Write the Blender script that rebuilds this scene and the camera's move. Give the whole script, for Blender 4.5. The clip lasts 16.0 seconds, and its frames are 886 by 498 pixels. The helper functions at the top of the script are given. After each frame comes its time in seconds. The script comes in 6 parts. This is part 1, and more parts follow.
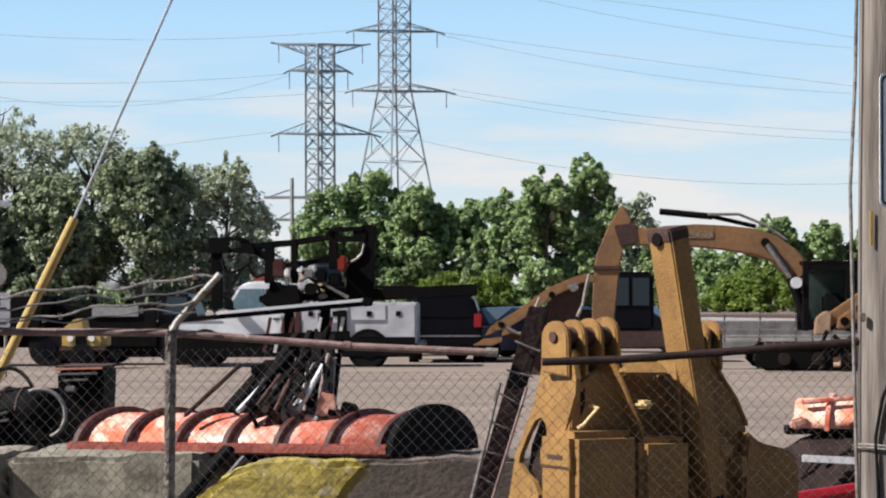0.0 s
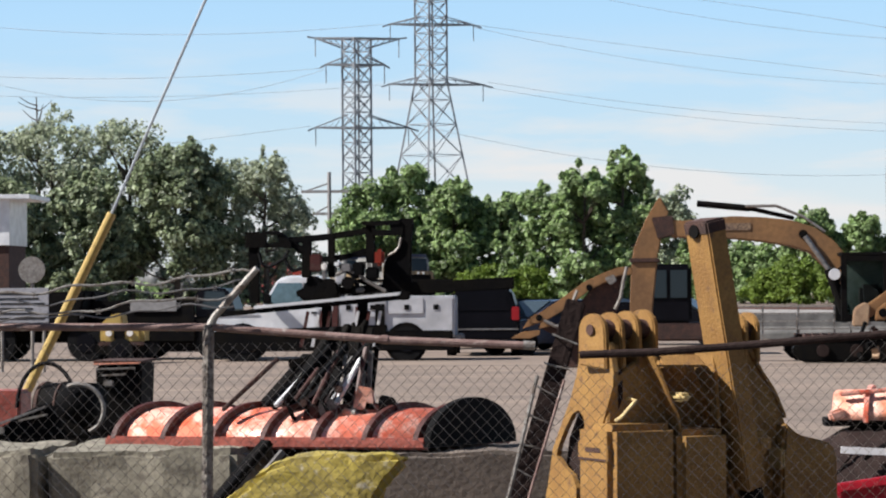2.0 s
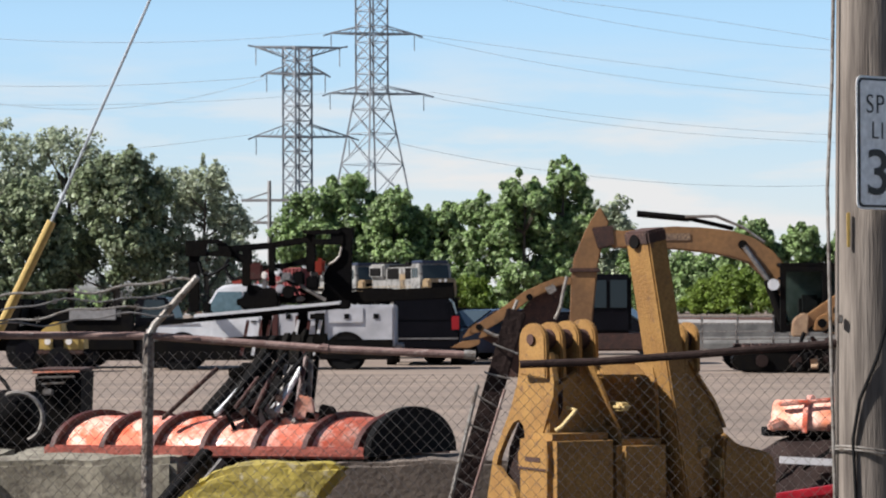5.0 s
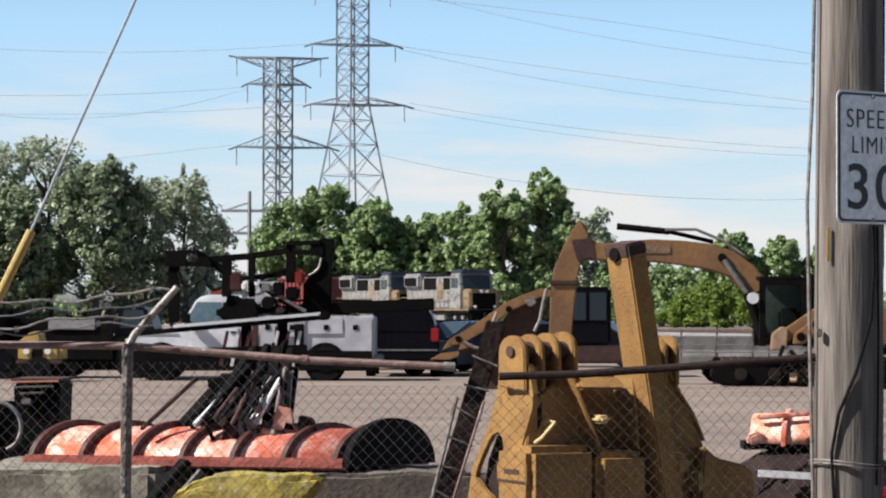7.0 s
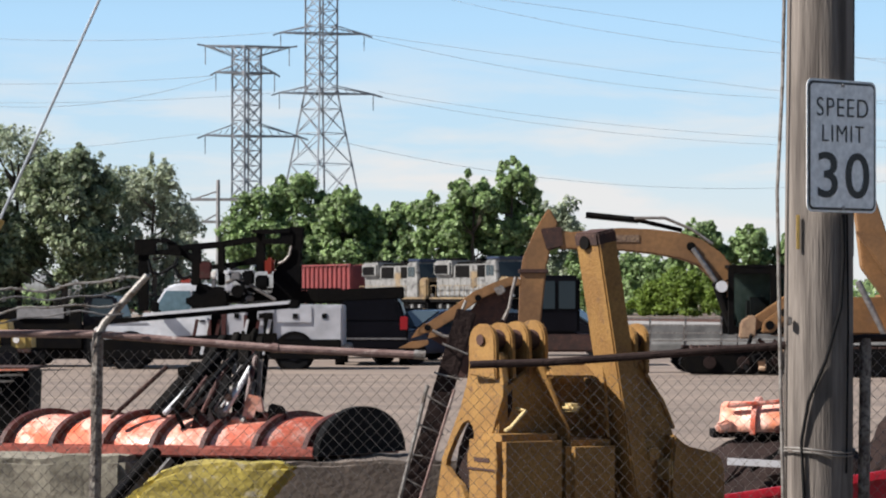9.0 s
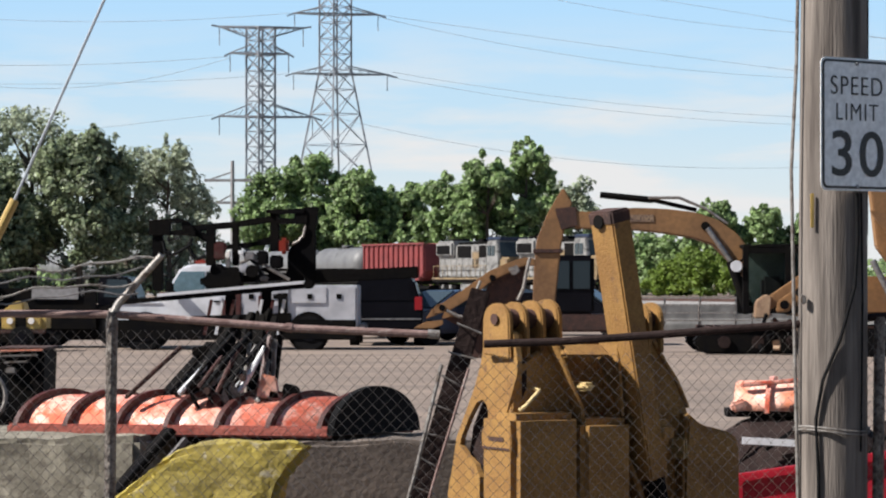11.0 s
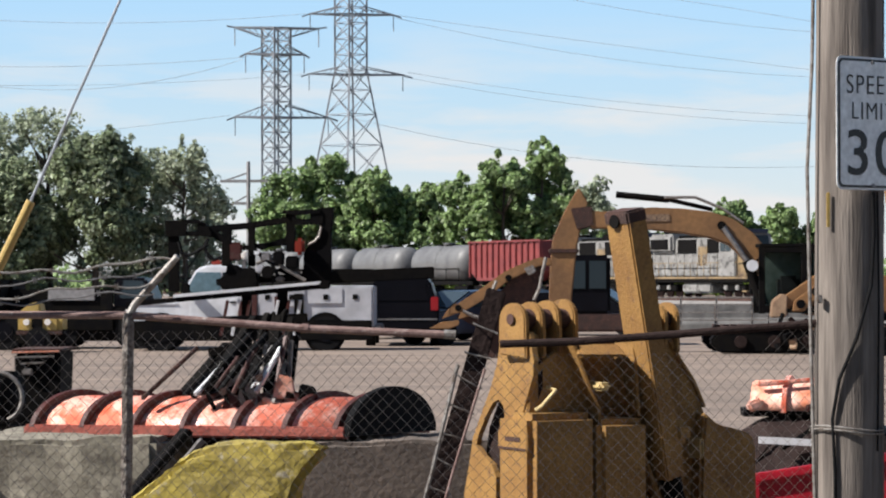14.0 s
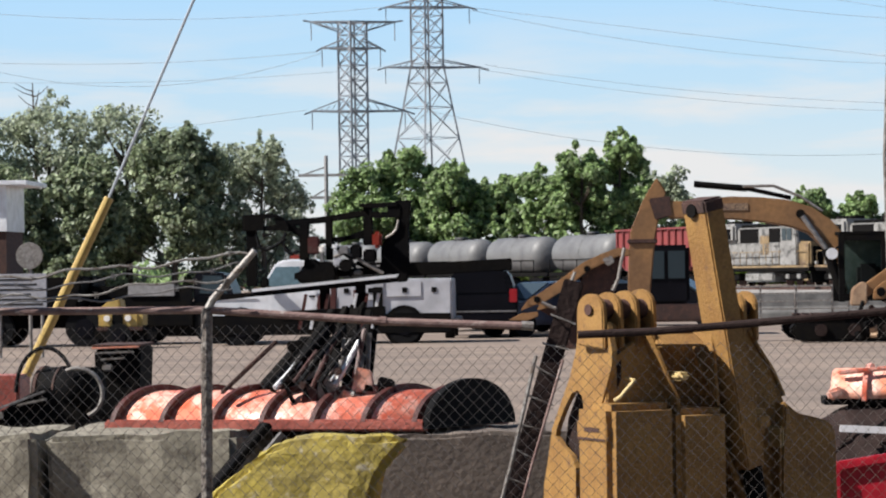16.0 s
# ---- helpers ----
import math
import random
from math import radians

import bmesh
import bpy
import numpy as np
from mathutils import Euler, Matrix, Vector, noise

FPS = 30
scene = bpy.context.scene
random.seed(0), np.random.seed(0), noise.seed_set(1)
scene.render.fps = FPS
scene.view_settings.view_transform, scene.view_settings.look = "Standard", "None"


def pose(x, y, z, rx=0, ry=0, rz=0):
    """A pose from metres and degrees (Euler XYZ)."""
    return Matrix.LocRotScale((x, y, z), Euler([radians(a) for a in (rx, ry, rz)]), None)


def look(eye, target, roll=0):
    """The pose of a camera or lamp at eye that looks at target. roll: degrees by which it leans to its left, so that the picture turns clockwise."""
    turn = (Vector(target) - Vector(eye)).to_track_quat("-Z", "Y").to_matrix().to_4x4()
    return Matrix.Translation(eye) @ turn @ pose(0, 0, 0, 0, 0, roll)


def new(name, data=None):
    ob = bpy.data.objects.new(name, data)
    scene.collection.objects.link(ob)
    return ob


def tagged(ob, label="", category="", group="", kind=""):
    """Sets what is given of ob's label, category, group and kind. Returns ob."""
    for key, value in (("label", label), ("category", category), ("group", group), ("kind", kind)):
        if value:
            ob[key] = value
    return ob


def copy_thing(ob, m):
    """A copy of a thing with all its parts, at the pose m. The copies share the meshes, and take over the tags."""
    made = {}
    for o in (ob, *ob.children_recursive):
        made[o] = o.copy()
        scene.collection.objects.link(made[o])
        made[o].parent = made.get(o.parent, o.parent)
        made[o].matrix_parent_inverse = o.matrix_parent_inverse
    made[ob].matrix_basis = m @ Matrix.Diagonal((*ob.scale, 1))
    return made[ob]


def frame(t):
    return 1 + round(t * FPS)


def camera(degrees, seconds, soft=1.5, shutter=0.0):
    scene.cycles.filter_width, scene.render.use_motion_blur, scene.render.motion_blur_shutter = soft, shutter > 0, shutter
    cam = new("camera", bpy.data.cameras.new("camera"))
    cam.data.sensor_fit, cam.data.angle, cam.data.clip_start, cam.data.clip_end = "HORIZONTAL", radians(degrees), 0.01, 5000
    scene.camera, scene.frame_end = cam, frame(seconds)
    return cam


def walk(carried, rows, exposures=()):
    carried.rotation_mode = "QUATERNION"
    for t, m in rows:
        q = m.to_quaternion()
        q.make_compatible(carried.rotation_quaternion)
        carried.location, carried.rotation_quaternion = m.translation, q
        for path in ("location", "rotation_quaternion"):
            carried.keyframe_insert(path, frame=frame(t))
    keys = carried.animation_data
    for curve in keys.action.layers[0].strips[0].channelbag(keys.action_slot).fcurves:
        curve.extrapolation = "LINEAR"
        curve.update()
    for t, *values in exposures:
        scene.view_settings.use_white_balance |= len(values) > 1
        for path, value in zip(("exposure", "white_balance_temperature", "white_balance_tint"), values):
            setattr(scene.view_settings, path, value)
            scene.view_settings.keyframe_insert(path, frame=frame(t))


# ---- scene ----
# The camera stands across the road: seconds, turn to the left, tilt, roll (degrees), x and height of the eye.
PATH = (
    (0.0, 1.4736, 0.9589, -0.115, -0.0043, 1.7023),
    (0.5, 1.4201, 1.0197, -0.277, -0.0035, 1.7052),
    (1.0, 1.5458, 0.8433, -0.363, -0.0009, 1.7026),
    (1.5, 2.0193, 0.7851, -0.434, 0.0044, 1.7013),
    (2.0, 2.2419, 0.8251, -0.388, -0.0009, 1.7026),
    (2.5, 1.7400, 0.7605, -0.340, 0.0021, 1.7015),
    (3.0, 1.3146, 0.8174, -0.435, 0.0030, 1.7022),
    (3.5, 1.2695, 0.8695, -0.437, 0.0062, 1.7012),
    (4.0, 1.2532, 0.9092, -0.363, 0.0026, 1.7015),
    (6.5, 0.6087, 1.1714, 0.015, -0.0068, 1.7026),
    (7.0, 0.6011, 1.2473, 0.098, -0.0052, 1.7027),
    (7.5, 0.5853, 1.3759, 0.028, -0.0033, 1.7022),
    (8.0, 0.5650, 1.2225, 0.073, -0.0040, 1.6995),
    (8.5, -0.0227, 0.9488, 0.114, -0.0098, 1.6998),
    (9.0, -0.0395, 1.0163, 0.076, -0.0130, 1.7010),
    (11.5, 0.2926, 0.5684, -0.040, -0.0099, 1.6954),
    (12.0, 0.2598, 0.5700, 0.011, -0.0085, 1.6969),
    (12.5, 0.2565, 0.6391, 0.072, -0.0053, 1.6971),
    (13.0, 0.2571, 0.7109, 0.099, -0.0069, 1.6959),
    (13.5, 0.3435, 0.7652, 0.070, -0.0105, 1.6983),
    (14.0, 0.5843, 0.6192, -0.181, -0.0098, 1.6963),
    (14.5, 0.7345, 0.4260, -0.246, -0.0073, 1.6949),
    (15.0, 1.0002, 0.3198, -0.310, -0.0068, 1.6948),
    (15.5, 2.1578, 0.4344, -0.827, -0.0070, 1.6956),
    (16.0, 2.1940, 0.4740, -0.837, -0.0020, 1.6940),
)


def aim(yaw, tilt, roll, x, z):
    a, b = radians(yaw), radians(tilt)
    ahead = Vector((-math.sin(a) * math.cos(b), math.cos(a) * math.cos(b), math.sin(b)))
    eye = Vector((x, 0.0, z))
    return look(eye, eye + ahead, roll)


cam = camera(18.0, 16.0, soft=2.1)
walk(cam, [(t, aim(*row)) for t, *row in PATH])

# ---- sky and sun ----
TO_SUN = Vector((-0.70, -0.19, 0.68)).normalized()


def make_world():
    w = bpy.data.worlds.new("sky")
    scene.world = w
    w.use_nodes = True
    nt = w.node_tree
    nt.nodes.clear()
    N, L = nt.nodes.new, nt.links.new
    out, bg = N("ShaderNodeOutputWorld"), N("ShaderNodeBackground")
    sky = N("ShaderNodeTexSky")
    sky.sky_type, sky.sun_disc = "NISHITA", False
    sky.sun_elevation = math.asin(TO_SUN.z)
    sky.sun_rotation = math.atan2(TO_SUN.x, TO_SUN.y)
    sky.air_density, sky.dust_density, sky.ozone_density = 1.0, 0.4, 2.0
    bg.inputs["Strength"].default_value = SKY
    co = N("ShaderNodeTexCoord")
    sep = N("ShaderNodeSeparateXYZ")
    L(co.outputs["Generated"], sep.inputs[0])
    # Clear blue overhead, thinning to a pale band at the horizon.
    ramp = N("ShaderNodeValToRGB")
    L(sep.outputs["Z"], ramp.inputs[0])
    e = ramp.color_ramp.elements
    e[0].position, e[0].color = 0.0, (4.3, 4.52, 4.68, 1)
    e[1].position, e[1].color = 0.03, (3.7, 4.25, 4.75, 1)
    for p, c in ((0.06, (2.85, 4.0, 5.05)), (0.1, (2.4, 3.9, 5.5)), (0.18, (0.85, 1.4, 2.2)), (0.6, (0.42, 0.74, 1.35))):
        k = e.new(p)
        k.color = (*c, 1)
    mix = N("ShaderNodeMix")
    mix.data_type = "RGBA"
    mix.inputs["Factor"].default_value = 0.85
    L(sky.outputs[0], mix.inputs["A"])
    L(ramp.outputs[0], mix.inputs["B"])
    # Thin streaked cloud low over the horizon.
    stretch = N("ShaderNodeMapping")
    stretch.inputs["Scale"].default_value = (9.0, 9.0, 62.0)
    stretch.inputs["Location"].default_value = (3.1, 0.4, 0.35)
    L(co.outputs["Generated"], stretch.inputs[0])
    cloud = N("ShaderNodeTexNoise")
    cloud.inputs["Scale"].default_value = 1.25
    cloud.inputs["Detail"].default_value = 7
    cloud.inputs["Roughness"].default_value = 0.55
    cloud.inputs["Distortion"].default_value = 0.3
    L(stretch.outputs[0], cloud.inputs["Vector"])
    edge = N("ShaderNodeMapRange")
    edge.inputs["From Min"].default_value, edge.inputs["From Max"].default_value = 0.43, 0.62
    L(cloud.outputs["Fac"], edge.inputs["Value"])
    band = N("ShaderNodeMapRange")
    band.inputs["From Min"].default_value, band.inputs["From Max"].default_value = 0.095, 0.045
    L(sep.outputs["Z"], band.inputs["Value"])
    veil = N("ShaderNodeMath")
    veil.operation = "MULTIPLY"
    L(edge.outputs[0], veil.inputs[0])
    L(band.outputs[0], veil.inputs[1])
    white = N("ShaderNodeMix")
    white.data_type = "RGBA"
    white.inputs["B"].default_value = (4.6, 4.62, 4.65, 1)
    L(veil.outputs[0], white.inputs["Factor"])
    L(mix.outputs["Result"], white.inputs["A"])
    L(white.outputs["Result"], bg.inputs["Color"])
    L(bg.outputs[0], out.inputs[0])


SKY = 0.1
make_world()
lamp = bpy.data.lights.new("sun", "SUN")
lamp.energy, lamp.angle, lamp.color = 5.0, radians(0.53), (1.0, 0.95, 0.89)
new("sun", lamp).matrix_basis = look(TO_SUN * 60, (0, 0, 0))
scene.view_settings.exposure = 0.84


# ---- materials ----
def material(name, color, second=None, rough=0.7, metal=0.0, scale=6.0, grain=60.0, bump=0.15, dirt=None, dirt_at=0.62, jitter=0.0, leaf=0.0, gloss=0.5):
    """A surface with patches at one scale, grain at another, and stains of a third colour."""
    m = bpy.data.materials.new(name)
    m.use_nodes = True
    nt = m.node_tree
    N, L = nt.nodes.new, nt.links.new
    b = nt.nodes["Principled BSDF"]
    co = N("ShaderNodeTexCoord")
    n1, n2 = N("ShaderNodeTexNoise"), N("ShaderNodeTexNoise")
    n1.inputs["Scale"].default_value, n1.inputs["Detail"].default_value = scale, 5
    n2.inputs["Scale"].default_value, n2.inputs["Detail"].default_value = grain, 4
    L(co.outputs["Object"], n1.inputs["Vector"])
    L(co.outputs["Object"], n2.inputs["Vector"])
    second = second or tuple(c * 0.72 for c in color)
    spread = N("ShaderNodeMapRange")
    spread.inputs["From Min"].default_value, spread.inputs["From Max"].default_value = 0.35, 0.65
    L(n1.outputs["Fac"], spread.inputs["Value"])
    mix = N("ShaderNodeMix")
    mix.data_type = "RGBA"
    mix.inputs["A"].default_value, mix.inputs["B"].default_value = (*color, 1), (*second, 1)
    L(spread.outputs[0], mix.inputs["Factor"])
    fine = N("ShaderNodeMix")
    fine.data_type, fine.blend_type = "RGBA", "MULTIPLY"
    fine.inputs["Factor"].default_value = 0.45
    lift = N("ShaderNodeMapRange")
    lift.inputs["From Min"].default_value, lift.inputs["From Max"].default_value = 0.25, 0.75
    lift.inputs["To Min"].default_value, lift.inputs["To Max"].default_value = 0.45, 1.25
    L(n2.outputs["Fac"], lift.inputs["Value"])
    L(mix.outputs["Result"], fine.inputs["A"])
    L(lift.outputs[0], fine.inputs["B"])
    last = fine.outputs["Result"]
    if dirt:
        n3 = N("ShaderNodeTexNoise")
        n3.inputs["Scale"].default_value, n3.inputs["Detail"].default_value = scale * 2.3, 8
        n3.inputs["Roughness"].default_value = 0.7
        L(co.outputs["Object"], n3.inputs["Vector"])
        cut = N("ShaderNodeMapRange")
        cut.inputs["From Min"].default_value, cut.inputs["From Max"].default_value = dirt_at - 0.05, dirt_at + 0.06
        L(n3.outputs["Fac"], cut.inputs["Value"])
        over = N("ShaderNodeMix")
        over.data_type = "RGBA"
        over.inputs["B"].default_value = (*dirt, 1)
        L(cut.outputs[0], over.inputs["Factor"])
        L(last, over.inputs["A"])
        last = over.outputs["Result"]
    if jitter:
        geo, tint = N("ShaderNodeNewGeometry"), N("ShaderNodeHueSaturation")
        vary = N("ShaderNodeMapRange")
        vary.inputs["To Min"].default_value, vary.inputs["To Max"].default_value = 1 - jitter, 1 + jitter
        L(geo.outputs["Random Per Island"], vary.inputs["Value"])
        L(vary.outputs[0], tint.inputs["Value"])
        L(last, tint.inputs["Color"])
        last = tint.outputs["Color"]
    L(last, b.inputs["Base Color"])
    b.inputs["Roughness"].default_value, b.inputs["Metallic"].default_value = rough, metal
    b.inputs["Specular IOR Level"].default_value = gloss
    if bump:
        bp = N("ShaderNodeBump")
        bp.inputs["Strength"].default_value, bp.inputs["Distance"].default_value = bump, 0.02
        L(n2.outputs["Fac"], bp.inputs["Height"])
        L(bp.outputs[0], b.inputs["Normal"])
    if leaf:
        tr, add = N("ShaderNodeBsdfTranslucent"), N("ShaderNodeMixShader")
        add.inputs[0].default_value = leaf
        L(last, tr.inputs["Color"])
        L(b.outputs[0], add.inputs[1])
        L(tr.outputs[0], add.inputs[2])
        L(add.outputs[0], nt.nodes["Material Output"].inputs[0])
    return m


def glowing(name, color, strength):
    m = bpy.data.materials.new(name)
    m.use_nodes = True
    b = m.node_tree.nodes["Principled BSDF"]
    b.inputs["Base Color"].default_value = (*color, 1)
    b.inputs["Emission Color"].default_value = (*color, 1)
    b.inputs["Emission Strength"].default_value = strength
    b.inputs["Roughness"].default_value = 0.3
    return m


DIRT = material("yard_dirt", (0.235, 0.18, 0.144), (0.15, 0.115, 0.094), 0.95, scale=0.35, grain=5, bump=0.35, dirt=(0.27, 0.21, 0.165), dirt_at=0.62)
_drag = DIRT.node_tree.nodes.new("ShaderNodeMapping")
_drag.inputs["Scale"].default_value = (0.22, 1.0, 1.0)
_spot = DIRT.node_tree.nodes.new("ShaderNodeTexCoord")
DIRT.node_tree.links.new(_spot.outputs["Object"], _drag.inputs[0])
for _n in [n for n in DIRT.node_tree.nodes if n.type == "TEX_NOISE" and n.inputs["Scale"].default_value < 2]:
    _n.inputs["Scale"].default_value *= 1.6
    DIRT.node_tree.links.new(_drag.outputs[0], _n.inputs["Vector"])
ASPHALT = material("asphalt", (0.12, 0.117, 0.112), rough=0.9, scale=1.0, grain=80, bump=0.3)
CONCRETE = material("cast_concrete", (0.285, 0.262, 0.21), (0.17, 0.155, 0.122), 0.95, scale=6.5, grain=38, bump=0.22, dirt=(0.12, 0.105, 0.085), dirt_at=0.56)
YELLOW_BLOCK = material("worn_yellow_paint_on_concrete", (0.35, 0.275, 0.05), (0.22, 0.175, 0.05), 0.9, scale=5, grain=30, bump=0.35, dirt=(0.37, 0.33, 0.24), dirt_at=0.62)
DARK_BLOCK = material("dark_brown_concrete", (0.155, 0.125, 0.105), (0.10, 0.08, 0.068), 0.95, scale=4.5, grain=30, bump=0.3, dirt=(0.07, 0.06, 0.052), dirt_at=0.62)
CAT = material("machine_yellow_paint", (0.31, 0.175, 0.055), (0.235, 0.125, 0.042), 0.62, scale=5.0, grain=70, bump=0.3, dirt=(0.13, 0.07, 0.04), dirt_at=0.63, gloss=0.3)
CAT_FAR = material("faded_machine_yellow", (0.275, 0.14, 0.053), (0.185, 0.095, 0.04), 0.6, scale=0.9, grain=12, bump=0.1, dirt=(0.16, 0.09, 0.05), dirt_at=0.66)
# Pale pink blotches carry sun glare in the colour as well as bleached paint.
ORANGE = material("orange_red_plow_paint", (0.66, 0.12, 0.06), (0.72, 0.26, 0.18), 0.3, scale=3.5, grain=30, bump=0.15, dirt=(0.80, 0.46, 0.38), dirt_at=0.52)
BLEACHED = material("sun_bleached_orange_paint", (0.78, 0.50, 0.42), (0.62, 0.20, 0.10), 0.45, scale=6, grain=30, bump=0.1, dirt=(0.2, 0.06, 0.04), dirt_at=0.64)
RED_DARK = material("dark_red_paint", (0.075, 0.014, 0.011), rough=0.55, scale=5, grain=40, dirt=(0.06, 0.03, 0.025), dirt_at=0.58)
MESH_WIRE = material("dull_rusty_wire", (0.25, 0.225, 0.205), (0.15, 0.125, 0.11), 0.55, 0.3, scale=5, grain=40, bump=0.0)
RED = material("crimson_paint", (0.52, 0.015, 0.035), rough=0.4, scale=3, grain=30, bump=0.05)
BLACK = material("black_steel", (0.004, 0.004, 0.005), (0.008, 0.007, 0.006), 0.78, scale=4, grain=40, bump=0.15, dirt=(0.024, 0.017, 0.015), dirt_at=0.72, gloss=0.06)
RUBBER = material("rubber", (0.008, 0.008, 0.009), rough=0.85, scale=8, grain=60, gloss=0.15)
RUST = material("rusted_steel", (0.07, 0.03, 0.022), (0.036, 0.018, 0.015), 0.85, scale=7, grain=60, bump=0.4, dirt=(0.22, 0.11, 0.075), dirt_at=0.66)
RUST_PIPE = material("rusty_galvanised_pipe", (0.27, 0.18, 0.16), (0.15, 0.085, 0.075), 0.65, 0.1, scale=9, grain=70, bump=0.3, dirt=(0.36, 0.32, 0.30), dirt_at=0.63)
GALV = material("galvanised_steel", (0.34, 0.32, 0.30), (0.21, 0.19, 0.175), 0.55, 0.4, scale=12, grain=80, bump=0.1, dirt=(0.12, 0.09, 0.07), dirt_at=0.56)
POST_STEEL = material("rust_blotched_post", (0.30, 0.27, 0.24), (0.15, 0.12, 0.10), 0.65, 0.1, scale=16, grain=60, bump=0.2, dirt=(0.06, 0.042, 0.036), dirt_at=0.52)
STEEL = material("worn_grey_steel", (0.30, 0.29, 0.29), (0.16, 0.15, 0.15), 0.5, 0.5, scale=9, grain=50, bump=0.15)
# For dark timber and scrap, and for shade painted inside the cheek's arch.
CREOSOTE_AND_SHADE = material("creosoted_timber_and_shade", (0.018, 0.010, 0.009), (0.03, 0.018, 0.016), 0.85, scale=6, grain=50, bump=0.4, gloss=0.2)
SIGN_WHITE = material("reflective_white_sheet", (0.90, 0.90, 0.90), (0.87, 0.87, 0.875), 0.3, scale=4, grain=30, bump=0.0)
SIGN_BLACK = material("black_sign_ink", (0.015, 0.015, 0.017), rough=0.45, scale=4, grain=30, bump=0.0)
WHITE = material("white_vehicle_paint", (0.76, 0.77, 0.80), (0.66, 0.67, 0.70), 0.3, scale=1.5, grain=2.5, bump=0.02)
NAVY = material("blue_vehicle_paint", (0.018, 0.035, 0.075), rough=0.3, scale=1.5, grain=20, bump=0.02)
DARK_PAINT = material("black_vehicle_paint", (0.006, 0.006, 0.009), rough=0.35, scale=1.5, grain=20, bump=0.02, gloss=0.12)
GREY_PAINT = material("grey_vehicle_paint", (0.54, 0.54, 0.57), (0.42, 0.42, 0.45), rough=0.4, scale=1.5, grain=2.5, bump=0.03)
PLASTIC_YELLOW = material("yellow_guard_plastic", (0.46, 0.33, 0.10), (0.38, 0.26, 0.08), 0.45, scale=3, grain=30, bump=0.05)
LATTICE = material("weathered_tower_steel", (0.30, 0.32, 0.35), (0.20, 0.215, 0.24), 0.6, 0.0, scale=0.5, grain=8, bump=0.0)
CABLE = material("aluminium_line", (0.44, 0.48, 0.53), rough=0.6, scale=0.2, grain=4, bump=0.0)
BARK = material("bark", (0.09, 0.07, 0.055), rough=0.95, scale=2, grain=20, bump=0.5)
LEAF_A = material("cottonwood_leaves", (0.29, 0.40, 0.165), (0.18, 0.26, 0.105), 0.5, scale=0.5, grain=6, bump=0.0, jitter=0.65, leaf=0.45, gloss=0.5)
LEAF_B = material("dusty_willow_leaves", (0.42, 0.47, 0.335), (0.29, 0.33, 0.23), 0.55, scale=0.5, grain=6, bump=0.0, jitter=0.55, leaf=0.45, gloss=0.5)
LEAF_D = material("grey_olive_leaves", (0.30, 0.355, 0.21), (0.165, 0.205, 0.12), 0.5, scale=0.5, grain=6, bump=0.0, jitter=0.65, leaf=0.45, gloss=0.5)
LEAF_C = material("bright_shrub_leaves", (0.19, 0.27, 0.045), (0.14, 0.21, 0.045), 0.5, scale=0.5, grain=6, bump=0.0, jitter=0.4, leaf=0.45, gloss=0.3)
TANK = material("grey_tank_paint", (0.145, 0.147, 0.15), (0.10, 0.10, 0.105), 0.55, scale=0.6, grain=9, bump=0.02, dirt=(0.10, 0.09, 0.085), dirt_at=0.66)
CAR_RED = material("oxide_red_car_paint", (0.22, 0.042, 0.042), (0.165, 0.034, 0.036), 0.6, scale=0.8, grain=9, bump=0.02, dirt=(0.14, 0.05, 0.045), dirt_at=0.68)
LOCO = material("grey_loco_paint", (0.29, 0.285, 0.275), (0.19, 0.185, 0.18), 0.5, scale=0.8, grain=9, bump=0.02, dirt=(0.05, 0.048, 0.045), dirt_at=0.56)
LOCO_BLUE = material("dark_blue_loco_paint", (0.025, 0.04, 0.09), rough=0.45, scale=0.8, grain=9, bump=0.02)
LOCO_YELLOW = material("loco_yellow_paint", (0.27, 0.19, 0.10), rough=0.5, scale=0.8, grain=9, bump=0.02, dirt=(0.10, 0.07, 0.05), dirt_at=0.56)
BALLAST = material("ballast_stone", (0.26, 0.25, 0.24), (0.18, 0.17, 0.165), 0.95, scale=1.2, grain=18, bump=0.8)
AMBER = glowing("amber_lamp_lens", (0.22, 0.03, 0.018), 0.0)
TAIL = glowing("red_tail_lens", (0.3, 0.01, 0.015), 0.0)
CLEAR_LAMP = glowing("clear_lamp_lens", (0.8, 0.76, 0.72), 0.0)
GLASS = bpy.data.materials.new("tinted_window_glass")
GLASS.use_nodes = True
_g = GLASS.node_tree.nodes["Principled BSDF"]
_g.inputs["Base Color"].default_value, _g.inputs["Roughness"].default_value = (0.03, 0.042, 0.05, 1), 0.12
_g.inputs["Specular IOR Level"].default_value = 0.22


# The blue base colour stands in for sky reflected in the windscreen.
SKY_TINTED_PANE = material("glass_with_sky_tint", (0.17, 0.26, 0.31), (0.11, 0.18, 0.215), 0.12, scale=1.5, grain=8, bump=0.0)
NOTICE = material("faded_grey_notice_sheet", (0.36, 0.36, 0.39), (0.30, 0.30, 0.33), 0.6, scale=3, grain=20, bump=0.0)
CLEAR = bpy.data.materials.new("clear_cab_glass")
CLEAR.use_nodes = True
_g = CLEAR.node_tree.nodes["Principled BSDF"]
_g.inputs["Base Color"].default_value, _g.inputs["Roughness"].default_value = (0.75, 0.85, 0.82, 1), 0.02
_g.inputs["Transmission Weight"].default_value, _g.inputs["IOR"].default_value = 1.0, 1.03


